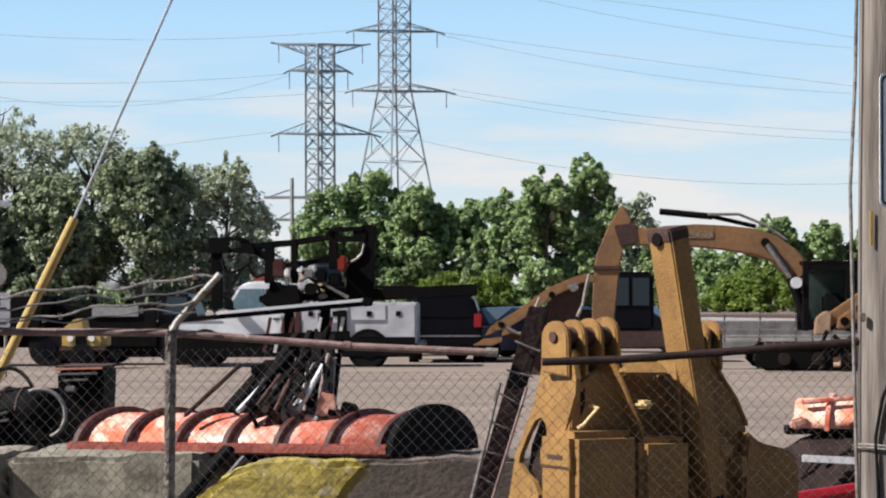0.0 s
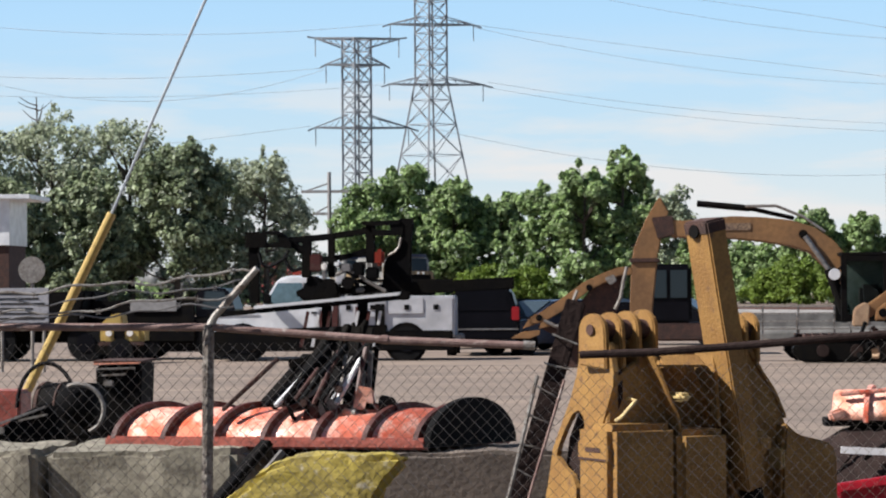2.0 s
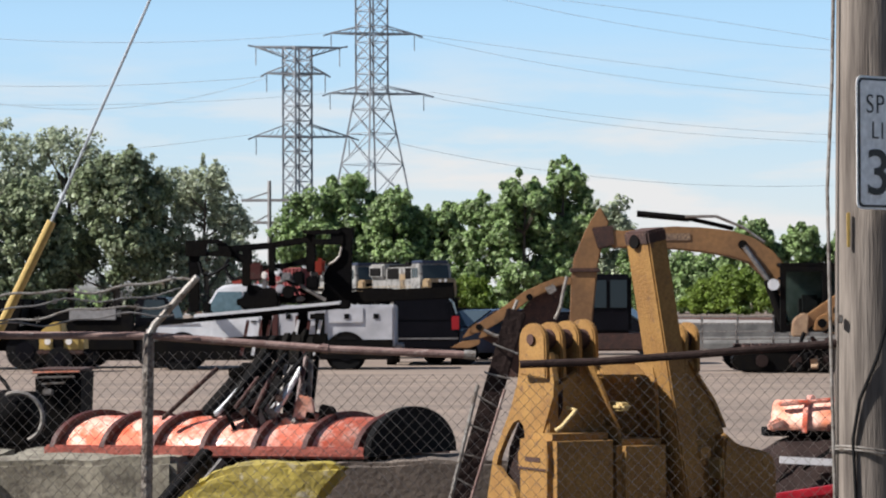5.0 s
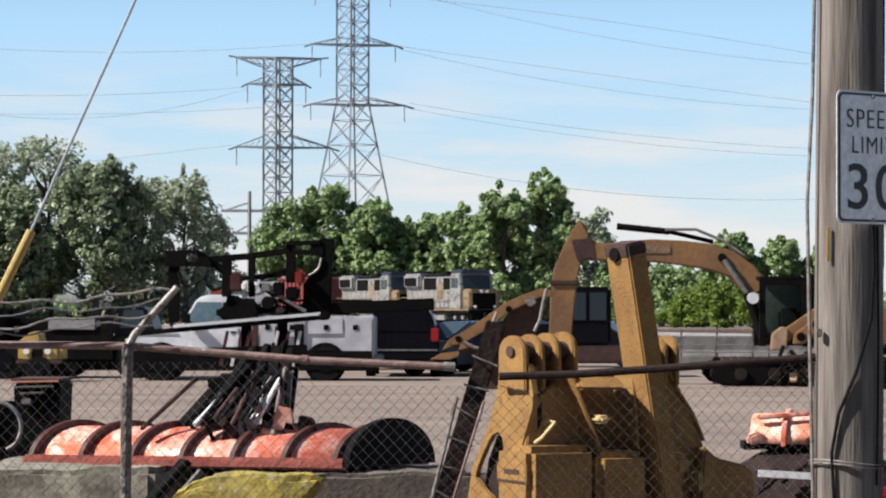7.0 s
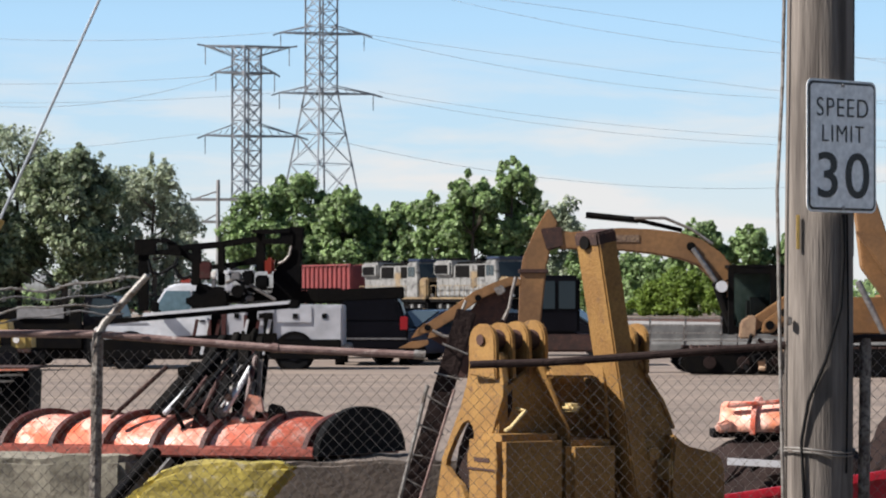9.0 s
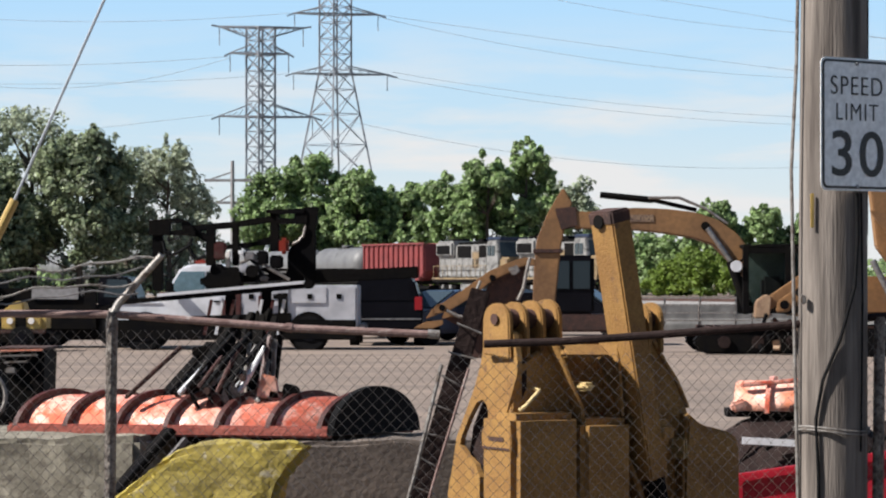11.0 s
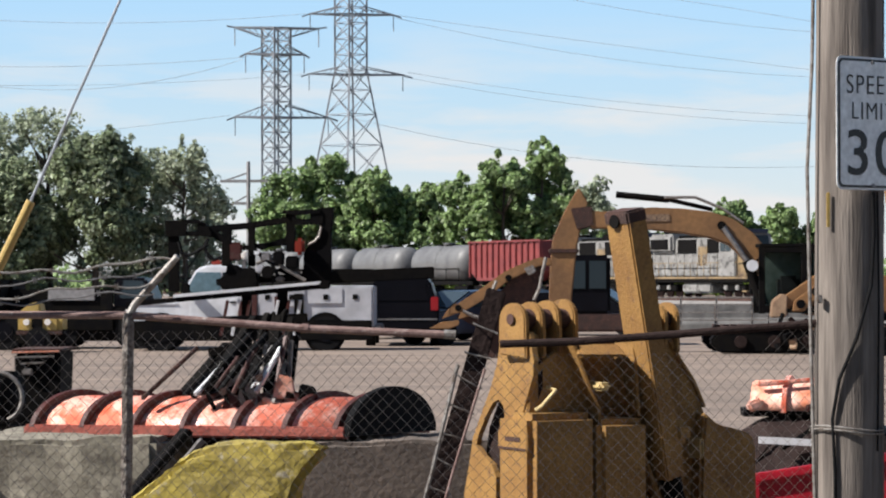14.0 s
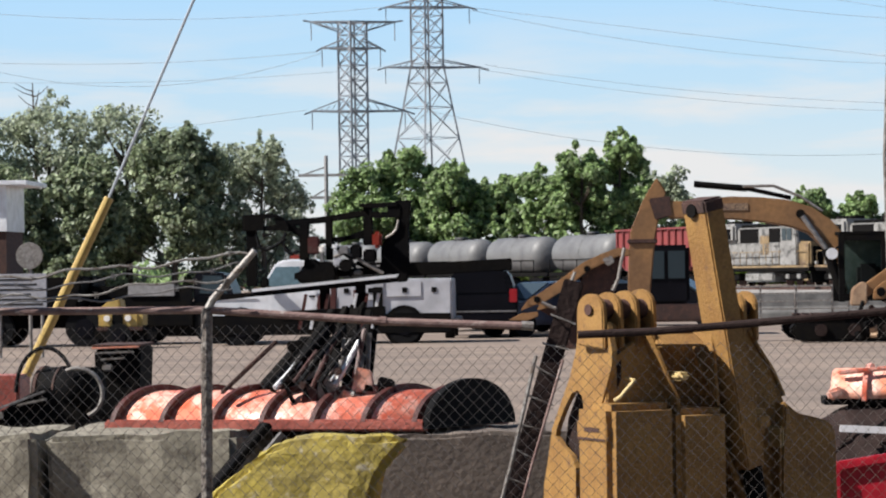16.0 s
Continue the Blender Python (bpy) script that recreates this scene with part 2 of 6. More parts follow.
# ---- mesh helpers ----
def thing(name, label, category, at=(0, 0, 0), group="", turn=0.0):
    ob = new(name)
    ob.empty_display_size = 0.2
    ob.matrix_basis = pose(*at, 0, 0, turn)
    return tagged(ob, label, category, group)


def part(name, bm, mat, parent=None, label="", smooth=False):
    """Link a bmesh, made in the space of its thing, as one mesh object under it."""
    me = bpy.data.meshes.new(name)
    bm.normal_update()
    bm.to_mesh(me)
    bm.free()
    me.materials.append(mat)
    if smooth:
        me.shade_smooth()
    ob = new(name, me)
    ob.parent = parent
    if label:
        tagged(ob, label)
    return ob


def box(bm, x0, x1, y0, y1, z0, z1, m=None, bevel=0.0):
    made = bmesh.ops.create_cube(bm, size=1.0)["verts"]
    for v in made:
        v.co = Vector((x0 + (v.co.x + 0.5) * (x1 - x0), y0 + (v.co.y + 0.5) * (y1 - y0), z0 + (v.co.z + 0.5) * (z1 - z0)))
    if bevel:
        edges = {e for v in made for e in v.link_edges}
        made = bmesh.ops.bevel(bm, geom=list(edges), offset=bevel, segments=2, affect="EDGES")["verts"]
    if m is not None:
        for v in made:
            v.co = m @ v.co
    return bm


def beam(bm, a, b, w, h=None, up=(0, 0, 1), bevel=0.0):
    """A straight bar of rectangular section from a to b."""
    a, b, h = Vector(a), Vector(b), h or w
    d = b - a
    z = d.normalized()
    x = z.cross(Vector(up))
    if x.length < 1e-3:
        x = z.cross(Vector((0, 1, 0)))
    x.normalize()
    m = Matrix((x, z.cross(x), z)).transposed().to_4x4()
    m.translation = a
    return box(bm, -w / 2, w / 2, -h / 2, h / 2, 0, d.length, m, bevel)


def tube(bm, points, r, sides=8, r_end=None, cap=True):
    """A round pipe through points, tapering from r to r_end."""
    points = [Vector(p) for p in points]
    r_end = r if r_end is None else r_end
    rings, last = [], None
    for i, p in enumerate(points):
        d = (points[min(i + 1, len(points) - 1)] - points[max(i - 1, 0)]).normalized()
        x = (last if last is not None else (Vector((0, 0, 1)) if abs(d.z) < 0.9 else Vector((0, 1, 0))))
        x = (x - d * x.dot(d)).normalized()
        last = x
        y = d.cross(x)
        q = r + (r_end - r) * i / max(len(points) - 1, 1)
        rings.append([bm.verts.new(p + (x * math.cos(k * math.tau / sides) + y * math.sin(k * math.tau / sides)) * q) for k in range(sides)])
    for u, v in zip(rings, rings[1:]):
        for k in range(sides):
            bm.faces.new((u[k], u[(k + 1) % sides], v[(k + 1) % sides], v[k]))
    if cap:
        bm.faces.new(rings[0][::-1])
        bm.faces.new(rings[-1])
    return bm


def prism(bm, outline, y0, y1, m=None, bevel=0.0):
    """An outline in x and z, as thick as y0 to y1."""
    a = [bm.verts.new((x, y0, z)) for x, z in outline]
    b = [bm.verts.new((x, y1, z)) for x, z in outline]
    faces = [bm.faces.new(a), bm.faces.new(b[::-1])]
    n = len(a)
    faces += [bm.faces.new((a[i], b[i], b[(i + 1) % n], a[(i + 1) % n])) for i in range(n)]
    bmesh.ops.recalc_face_normals(bm, faces=faces)
    made = a + b
    if bevel:
        edges = {e for f in faces for e in f.edges}
        made = bmesh.ops.bevel(bm, geom=list(edges), offset=bevel, segments=2, affect="EDGES")["verts"]
    if m is not None:
        for v in made:
            v.co = m @ v.co
    return bm


def disc(bm, c, r, thick, axis="y", sides=24, hole=0.0):
    """A round plate or ring about an axis."""
    turn = {"x": pose(0, 0, 0, 0, 90, 0), "y": pose(0, 0, 0, 90, 0, 0), "z": Matrix()}[axis]
    m = Matrix.Translation(c) @ turn
    if not hole:
        made = bmesh.ops.create_cone(bm, cap_ends=True, segments=sides, radius1=r, radius2=r, depth=thick)["verts"]
        for v in made:
            v.co = m @ v.co
        return bm
    ring = []
    for q, z in ((r, -thick / 2), (r, thick / 2), (hole, thick / 2), (hole, -thick / 2)):
        ring.append([bm.verts.new(m @ Vector((q * math.cos(k * math.tau / sides), q * math.sin(k * math.tau / sides), z))) for k in range(sides)])
    for i in range(4):
        u, v = ring[i], ring[(i + 1) % 4]
        for k in range(sides):
            bm.faces.new((u[k], u[(k + 1) % sides], v[(k + 1) % sides], v[k]))
    return bm


def B():
    return bmesh.new()


def roughen(bm, amount, scale, cuts=0):
    """Wear a shape's surface unevenly."""
    if cuts:
        bmesh.ops.subdivide_edges(bm, edges=bm.edges[:], cuts=cuts, use_grid_fill=True)
    for v in bm.verts:
        v.co += noise.noise_vector(v.co * scale) * amount
    return bm


def setting(name, bm, mat, label, smooth=False, kind="structure", category=""):
    return tagged(part(name, bm, mat, None, label, smooth), kind=kind, category=category)


# ---- ground and far setting ----
def ground():
    bm = B()
    n = 90
    xs = [math.copysign(abs(i / n) ** 2.2 * 2500, i) for i in range(-n, n + 1)]
    ys = [-60 + (j / 130) ** 3.2 * 3060 for j in range(131)]
    rows = []
    for y in ys:
        rows.append([bm.verts.new((x, y, 0.012 * noise.noise(Vector((x * 0.35, y * 0.35, 3))) if 16 < y < 140 else 0.0)) for x in xs])
    for a, b in zip(rows, rows[1:]):
        for i in range(len(xs) - 1):
            bm.faces.new((a[i], a[i + 1], b[i + 1], b[i]))
    setting("ground", bm, DIRT, "bare brown packed dirt yard with gravel", True)
    # Widened, unseen, almost to the fence to set the light bounced into the yard.
    bm = box(B(), -80, 80, -9, 12.5, -0.2, 0.006)
    setting("road", bm, ASPHALT, "grey asphalt street beside the yard")


TRACK_AT, TRACK_WAY = Vector((-9.3, 250.0, 0.0)), Vector((0.396, -0.918, 0.0)).normalized()
RAIL_Z, SPEED = 0.35, 6.6


def on_track(u, z=RAIL_Z):
    """The pose of a vehicle u metres along the track, heading along it."""
    p = TRACK_AT + TRACK_WAY * u
    return pose(p.x, p.y, z, 0, 0, math.degrees(math.atan2(TRACK_WAY.y, TRACK_WAY.x)))


def light_screen():
    """An unseen wall behind the camera, added to screen low sky and bounce light."""
    setting("frontage_wall", box(B(), -70, 70, -16, -14, -0.1, 10), SCREEN_BROWN, "unseen pale brown wall added to shape the light")


SCREEN_BROWN = material("light_screen_brown", (0.30, 0.235, 0.19), (0.23, 0.18, 0.145), 0.9, scale=1.5, grain=20, bump=0.3)


def railway():
    base = on_track(0, 0)
    bm = B()
    prism(bm, [(-3.2, -0.05), (3.2, -0.05), (1.7, 0.18), (-1.7, 0.18)], -260, 260, base @ pose(0, 0, 0, 0, 0, -90))
    setting("railway_embankment", bm, BALLAST, "low grey stone ballast bed under the railway track")
    for side in (-0.72, 0.72):
        bm = box(B(), -260, 260, side - 0.035, side + 0.035, 0.17, RAIL_Z, base)
        setting("rail", bm, RUST, "rusty steel railway rail on ballast")


def tower(x, y, top, waist, half, foot, arms, label):
    """A lattice mast with four legs, bracing and cross arms, seen corner on."""
    t = thing("transmission_tower", label, "pylon", (x, y, 0), "power pylons", 12)
    turned = Matrix.Rotation(radians(30), 4, "Z")
    half, foot = half * 0.9, foot * 0.9
    def width(z):
        return half if z >= waist else half + (foot - half) * (waist - z) / waist
    r = 0.1
    for sx in (-1, 1):
        for sy in (-1, 1):
            bm = B()
            for a, b in ((0, waist), (waist, top)):
                beam(bm, turned @ Vector((sx * width(a), sy * width(a), a)), turned @ Vector((sx * width(b), sy * width(b), b)), 0.25)
            part("leg", bm, LATTICE, t)
    levels = [0.0]
    while levels[-1] < top - 1:
        levels.append(min(top, levels[-1] + max(1.9, width(levels[-1]) * 1.4)))
    bm = B()
    for a, b in zip(levels, levels[1:]):
        wa, wb = width(a), width(b)
        for s in (-1, 1):
            beam(bm, (-wa, s * wa, a), (wb, s * wb, b), r)
            beam(bm, (wa, s * wa, a), (-wb, s * wb, b), r)
            beam(bm, (s * wa, -wa, a), (s * wb, wb, b), r)
            beam(bm, (s * wa, wa, a), (s * wb, -wb, b), r)
            beam(bm, (-wb, s * wb, b), (wb, s * wb, b), r)
            beam(bm, (s * wb, -wb, b), (s * wb, wb, b), r)
    bmesh.ops.transform(bm, matrix=turned, verts=bm.verts[:])
    part("bracing", bm, LATTICE, t)
    for z, left, right, rise in arms:
        bm = B()
        for s, reach in ((-1, left), (1, right)):
            for q in (-1, 1):
                beam(bm, (0, q * half, z), (s * reach * 0.86, 0, z + 0.05), 0.22)
                beam(bm, (s * half, q * half, z + rise), (s * reach * 0.86, 0, z + 0.05), 0.14)
            beam(bm, (s * reach * 0.84, 0, z + 0.05), (s * reach, 0, z - 0.35 if rise > 0 else z + 0.2), 0.2)
            for k in range(1, 5):
                f = k / 5
                xx = s * (half + (reach * 0.86 - half) * f)
                beam(bm, (xx, 0, z), (xx - s * 0.7, 0, z + rise * (1 - f)), 0.08)
        part("cross_arm", bm, LATTICE, t)
        for s, reach in ((-1, left), (1, right)):
            bm = tube(B(), [(s * reach * 0.84, 0, z), (s * reach * 0.84, 0, z - 2.3)], 0.07, 6)
            part("insulator", bm, LATTICE, t)
    return t


def line(y, p0, p1, p2, r=0.031):
    """One conductor hanging through three points, run on past both ends."""
    w = thing("power_line", "thin grey overhead conductor strung from a pylon", "power line", (p0[0], y, p0[1]), "overhead conductors")
    k = np.polyfit([p[0] for p in (p0, p1, p2)], [p[1] for p in (p0, p1, p2)], 2)
    lo, hi = (p0[0] - 45, p2[0]) if p2[0] < 0 else (p0[0], p2[0] + 45)
    pts = [(x - p0[0], 0, float(np.polyval(k, x)) - p0[1]) for x in np.linspace(lo, hi, 30)]
    part("conductor", tube(B(), pts, r, 5), CABLE, w)


FAR_WOOD = material("sun_greyed_distant_timber", (0.30, 0.29, 0.29), (0.23, 0.22, 0.22), 0.9, scale=1, grain=10, bump=0.0)


def far_poles():
    tower(-17.2, 400, 52, 31.5, 1.8, 6.8, ((31.0, 7.2, 9.0, 1.1), (39.6, 7.0, 7.4, 1.1), (47.5, 6.5, 6.5, 1.1)), "tall grey steel lattice transmission tower with splayed legs")
    tower(-24.4, 350, 33.2, 8, 1.42, 2.0, ((33.2, 6.2, 6.4, -1.2), (29.9, 4.6, 4.2, 1.1), (22.0, 6.2, 7.8, 1.6)), "slender grey steel lattice transmission tower with three arms")
    p = thing("utility_pole", "thin grey distant utility pole with cross arms", "utility pole", (-23.95, 300, 0), "power pylons")
    part("post", tube(B(), [(0, 0, 0), (0, 0, 14.4)], 0.28, 8, 0.2), FAR_WOOD, p)
    for z, w in ((12.3, 3.0), (9.9, 1.8)):
        bm = beam(B(), (-w, 0, z), (w * 0.9, 0, z), 0.3)
        beam(bm, (-w * 0.9, 0, z), (0, 0, z + 0.9), 0.16)
        part("cross_arm", bm, FAR_WOOD, p)
    for y, *ends in (
        (400, (-13.4, 39.9), (17.7, 35.5), (47.5, 31.6)), (400, (-11.0, 39.2), (17.7, 33.5), (47.5, 30.5)),
        (400, (-10.0, 47.5), (21.8, 40.3), (47.5, 37.0)), (400, (-10.5, 46.6), (27.4, 41.9), (47.5, 38.6)),
        (400, (-9.0, 31.3), (17.7, 27.4), (47.5, 24.9)), (400, (-9.8, 30.7), (15.3, 26.6), (47.5, 23.8)),
        (350, (-16.8, 22.4), (6.3, 17.7), (41.5, 15.6)), (400, (-73.9, 39.4), (-47.1, 38.6), (-23.6, 39.8)),
        (400, (-73.9, 29.8), (-49.5, 29.8), (-24.0, 31.1)), (350, (-64.7, 26.8), (-46.2, 25.8), (-28.4, 29.4)),
        (350, (-70.0, 18.0), (-43.3, 20.8), (-30.2, 22.3)), (350, (-70.0, 28.9), (-43.3, 28.7), (-28.5, 29.6))):
        line(y, *ends)


def bisect(levels, value):
    """The place of a value in a rising list."""
    return int(np.searchsorted(levels, value))


def tree(x, y, height, spread, mat, label, seed, low=0.12, count=5200, size=0.34):
    """A tapered trunk with limbs, and a crown of separate leaves set in uneven clumps."""
    rng = random.Random(seed)
    count, size = int(count * 3.1), size * 0.54
    t = thing("tree", label, "tree", (x, y, 0), "trees along the railway")
    bm = B()
    tube(bm, [(0, 0, 0), (0.1, 0, height * 0.25), (-0.1, 0.1, height * 0.5), (0.05, 0, height * 0.8)], height * 0.022, 8, height * 0.006)
    tips = []
    for k in range(15):
        a, f = rng.uniform(0, math.tau), rng.uniform(0.12, 0.75)
        s = Vector((0, 0, height * f))
        reach = spread * rng.uniform(0.5, 0.95) * (1.12 - f * 0.55)
        e = s + Vector((math.cos(a) * reach, math.sin(a) * reach, height * rng.uniform(0.06, 0.24)))
        mid = s.lerp(e, 0.5) + Vector((0, 0, -0.02 * height))
        tube(bm, [s, mid, e], height * 0.008, 5, height * 0.002)
        tips.append(e)
    part("trunk", bm, BARK, t)
    # Puffs of foliage: big boughs first, then tufts round their tops and flanks.
    puffs = [(e, spread * rng.uniform(0.2, 0.3)) for e in tips]
    while len(puffs) < 46:
        f = low + (0.93 - low) * rng.random() ** 0.85
        a = rng.uniform(0, math.tau)
        w = spread * math.sin(math.pi * min(1, 0.3 + 0.66 * f)) ** 0.7 * rng.uniform(0.25, 0.9)
        puffs.append((Vector((math.cos(a) * w, math.sin(a) * w, height * f)), spread * rng.uniform(0.2, 0.34)))
    clumps = []
    for c, q in puffs:
        clumps.append((c, q * 0.8))
        for k in range(7):
            d = Vector((rng.gauss(0, 1), rng.gauss(0, 1), rng.gauss(0.35, 0.9))).normalized()
            clumps.append((c + d * q * rng.uniform(0.7, 1.15), q * rng.uniform(0.25, 0.5)))
    # Loose shoots that break the outline.
    for k in range(22):
        a, f = rng.uniform(0, math.tau), rng.uniform(0.45, 1.0)
        w = spread * math.sin(math.pi * min(1, 0.3 + 0.66 * f)) ** 0.7 * rng.uniform(0.85, 1.08)
        e = Vector((math.cos(a) * w, math.sin(a) * w, height * (f + rng.uniform(0.0, 0.07))))
        for q in range(3):
            clumps.append((e + Vector((0, 0, q * 0.05 * spread)), spread * (0.085 - 0.02 * q)))
    weight = np.cumsum([q ** 1.6 for c, q in clumps])
    verts, faces = [], []
    for k in range(count):
        c, q = clumps[bisect(weight, rng.uniform(0, weight[-1] * 0.9999))]
        d = Vector((rng.gauss(0, 1), rng.gauss(0, 1), rng.gauss(0.1, 0.9))).normalized()
        p = c + Vector((d.x, d.y, d.z * 0.85)) * q * rng.triangular(0.25, 1.5, 0.85)
        p.z = max(p.z, 0.1 + 0.4 * rng.random())
        n = (d * 1.3 + Vector((rng.uniform(-0.7, 0.7), rng.uniform(-0.7, 0.7), rng.uniform(0.0, 0.9)))).normalized()
        u = n.orthogonal().normalized()
        u = Matrix.Rotation(rng.uniform(0, math.tau), 3, n) @ u
        v = n.cross(u)
        s = size * rng.uniform(0.6, 1.35)
        i = len(verts)
        verts += [p - u * s, p - v * s * 0.62 + n * s * 0.15, p + u * s, p + v * s * 0.62 + n * s * 0.15]
        faces.append((i, i + 1, i + 2, i + 3))
    me = bpy.data.meshes.new("crown")
    me.from_pydata(verts, [], faces)
    me.materials.append(mat)
    ob = new("crown", me)
    ob.parent = t
    return t


def woods():
    far = "dense green cottonwood tree beside the railway"
    # Nearer clump.
    tree(-44.0, 204, 14.8, 6.0, LEAF_B, "tall dusty green willow with a thin open crown", 1, 0.0, 3747, 0.38)
    tree(-37.0, 206, 14.8, 5.0, LEAF_B, "tall dusty green willow with a thin open crown", 2, 0.0, 3459, 0.35)
    tree(-31.5, 208, 14.6, 3.8, LEAF_B, "pale green willow with loose feathery foliage", 3, 0.0, 2421, 0.32)
    tree(-39.5, 198, 9.5, 4.5, LEAF_D, "dense olive green tree before the railway", 4, 0.0, 6045, 0.38)
    tree(-33.0, 199, 9.6, 4.0, LEAF_D, "dense olive green tree before the railway", 5, 0.0, 6045, 0.38)
    tree(-27.0, 200, 12.4, 4.4, LEAF_D, "dense olive green tree before the railway", 6, 0.0, 7440, 0.38)
    tree(-20.9, 203, 11.4, 3.4, LEAF_B, "dusty green tree with loose feathery foliage", 7, 0.0, 2500, 0.33)
    tree(-24.2, 205, 11.6, 3.2, LEAF_B, "dusty green tree with loose feathery foliage", 22, 0.0, 1700, 0.33)
    tree(-19.2, 206, 8.6, 2.4, LEAF_B, "dusty green tree with loose feathery foliage", 23, 0.0, 800, 0.33)
    # Behind the railway.
    tree(-19.6, 300, 13.0, 4.4, LEAF_A, far, 8, 0.0, 5115, 0.49)
    tree(-15.6, 302, 14.8, 4.6, LEAF_A, far, 9, 0.0, 6045, 0.49)
    tree(-10.6, 300, 13.2, 4.4, LEAF_A, far, 10, 0.0, 6045, 0.49)
    tree(-5.6, 300, 11.6, 3.6, LEAF_A, far, 11, 0.0, 5115, 0.49)
    tree(-1.2, 280, 11.5, 3.6, LEAF_A, far, 12, 0.0, 5115, 0.46)
    tree(3.2, 276, 13.4, 4.0, LEAF_A, far, 13, 0.0, 6510, 0.46)
    tree(7.0, 278, 14.8, 4.0, LEAF_A, far, 14, 0.0, 6510, 0.46)
    tree(12.0, 300, 11.6, 4.4, LEAF_B, "dusty green tree behind the railway", 15, 0.0, 3171, 0.49)
    tree(16.5, 296, 7.6, 4.5, LEAF_A, far, 16, 0.0, 4650, 0.46)
    tree(21.5, 292, 5.6, 4.6, LEAF_A, far, 17, 0.0, 4185, 0.46)
    tree(26.5, 286, 9.4, 3.4, LEAF_A, far, 18, 0.0, 4650, 0.46)
    tree(31.5, 286, 8.6, 3.4, LEAF_A, far, 19, 0.0, 4650, 0.46)
    tree(37.5, 286, 9.4, 4.0, LEAF_A, far, 20, 0.0, 4650, 0.46)
    tree(-52.0, 210, 14.0, 5.5, LEAF_A, far, 21, 0.0, 5580, 0.39)
    for i, (x, y, h, s) in enumerate(((20.6, 270, 3.2, 2.2), (23.4, 268, 4.4, 2.8), (26.6, 266, 4.8, 2.6), (-7.0, 296, 3.6, 3.4), (-2.8, 276, 3.4, 3.0))):
        b = tree(x, y, h, s, LEAF_C, "bright yellow-green sunlit shrub", 40 + i, 0.0, 2600, 0.3)
        b.name = "shrub"
        tagged(b, category="shrub", group="shrubs")
    # Bare twigs over the willow.
    d = thing("dead_tree", "leafless grey dead tree with bare branches", "tree", (-39.3, 212, 0))
    rng = random.Random(5)
    bm = B()
    tube(bm, [(0, 0, 0), (0.2, 0, 10), (0, 0, 16.6)], 0.22, 6, 0.04)
    for k in range(26):
        z = rng.uniform(9, 16)
        a, l = rng.uniform(0, math.tau), rng.uniform(0.8, 2.2)
        s = Vector((0.1, 0, z))
        e = s + Vector((math.cos(a) * l, math.sin(a) * l, rng.uniform(0.4, 1.5)))
        tube(bm, [s, s.lerp(e, 0.5) + Vector((0, 0, -0.1)), e], 0.05, 4, 0.02)
    part("branches", bm, BARK, d)
    # Low distant growth that closes the horizon.
    rng = random.Random(77)
    verts, faces = [], []
    for k in range(26000):
        x = rng.uniform(-190, 190)
        y = 330 + rng.uniform(0, 40)
        top = 3.0 + 2.4 * noise.noise(Vector((x * 0.08, 1, 2)))
        p = Vector((x, y, rng.uniform(0, max(top, 1.2))))
        n = Vector((rng.uniform(-1, 1), rng.uniform(-1, 0.3), rng.uniform(-0.3, 1))).normalized()
        u = n.orthogonal().normalized()
        v = n.cross(u)
        s = rng.uniform(0.35, 0.75)
        i = len(verts)
        verts += [p - u * s, p - v * s * 0.6, p + u * s, p + v * s * 0.6]
        faces.append((i, i + 1, i + 2, i + 3))
    me = bpy.data.meshes.new("far_woods")
    me.from_pydata(verts, [], faces)
    me.materials.append(LEAF_A)
    tagged(new("far_woods", me), "low distant band of green woodland", "woodland", kind="stuff")


# ---- the train ----
def wheelset(parent, x):
    for s in (-0.72, 0.72):
        bm = disc(B(), (x, s, 0.46), 0.46, 0.13, "y", 20)
        part("wheel", bm, RUST, parent)


def lengthen(t, by):
    """Set a rail vehicle's parts further apart or closer along its length; wheels stay round."""
    for ob in t.children_recursive:
        vs = ob.data.vertices
        mid = sum(v.co.x for v in vs) / len(vs)
        for v in vs:
            v.co.x = v.co.x + mid * (by - 1) if ob.name.startswith(("wheel", "roof_fan", "headlight", "dome")) else v.co.x * by


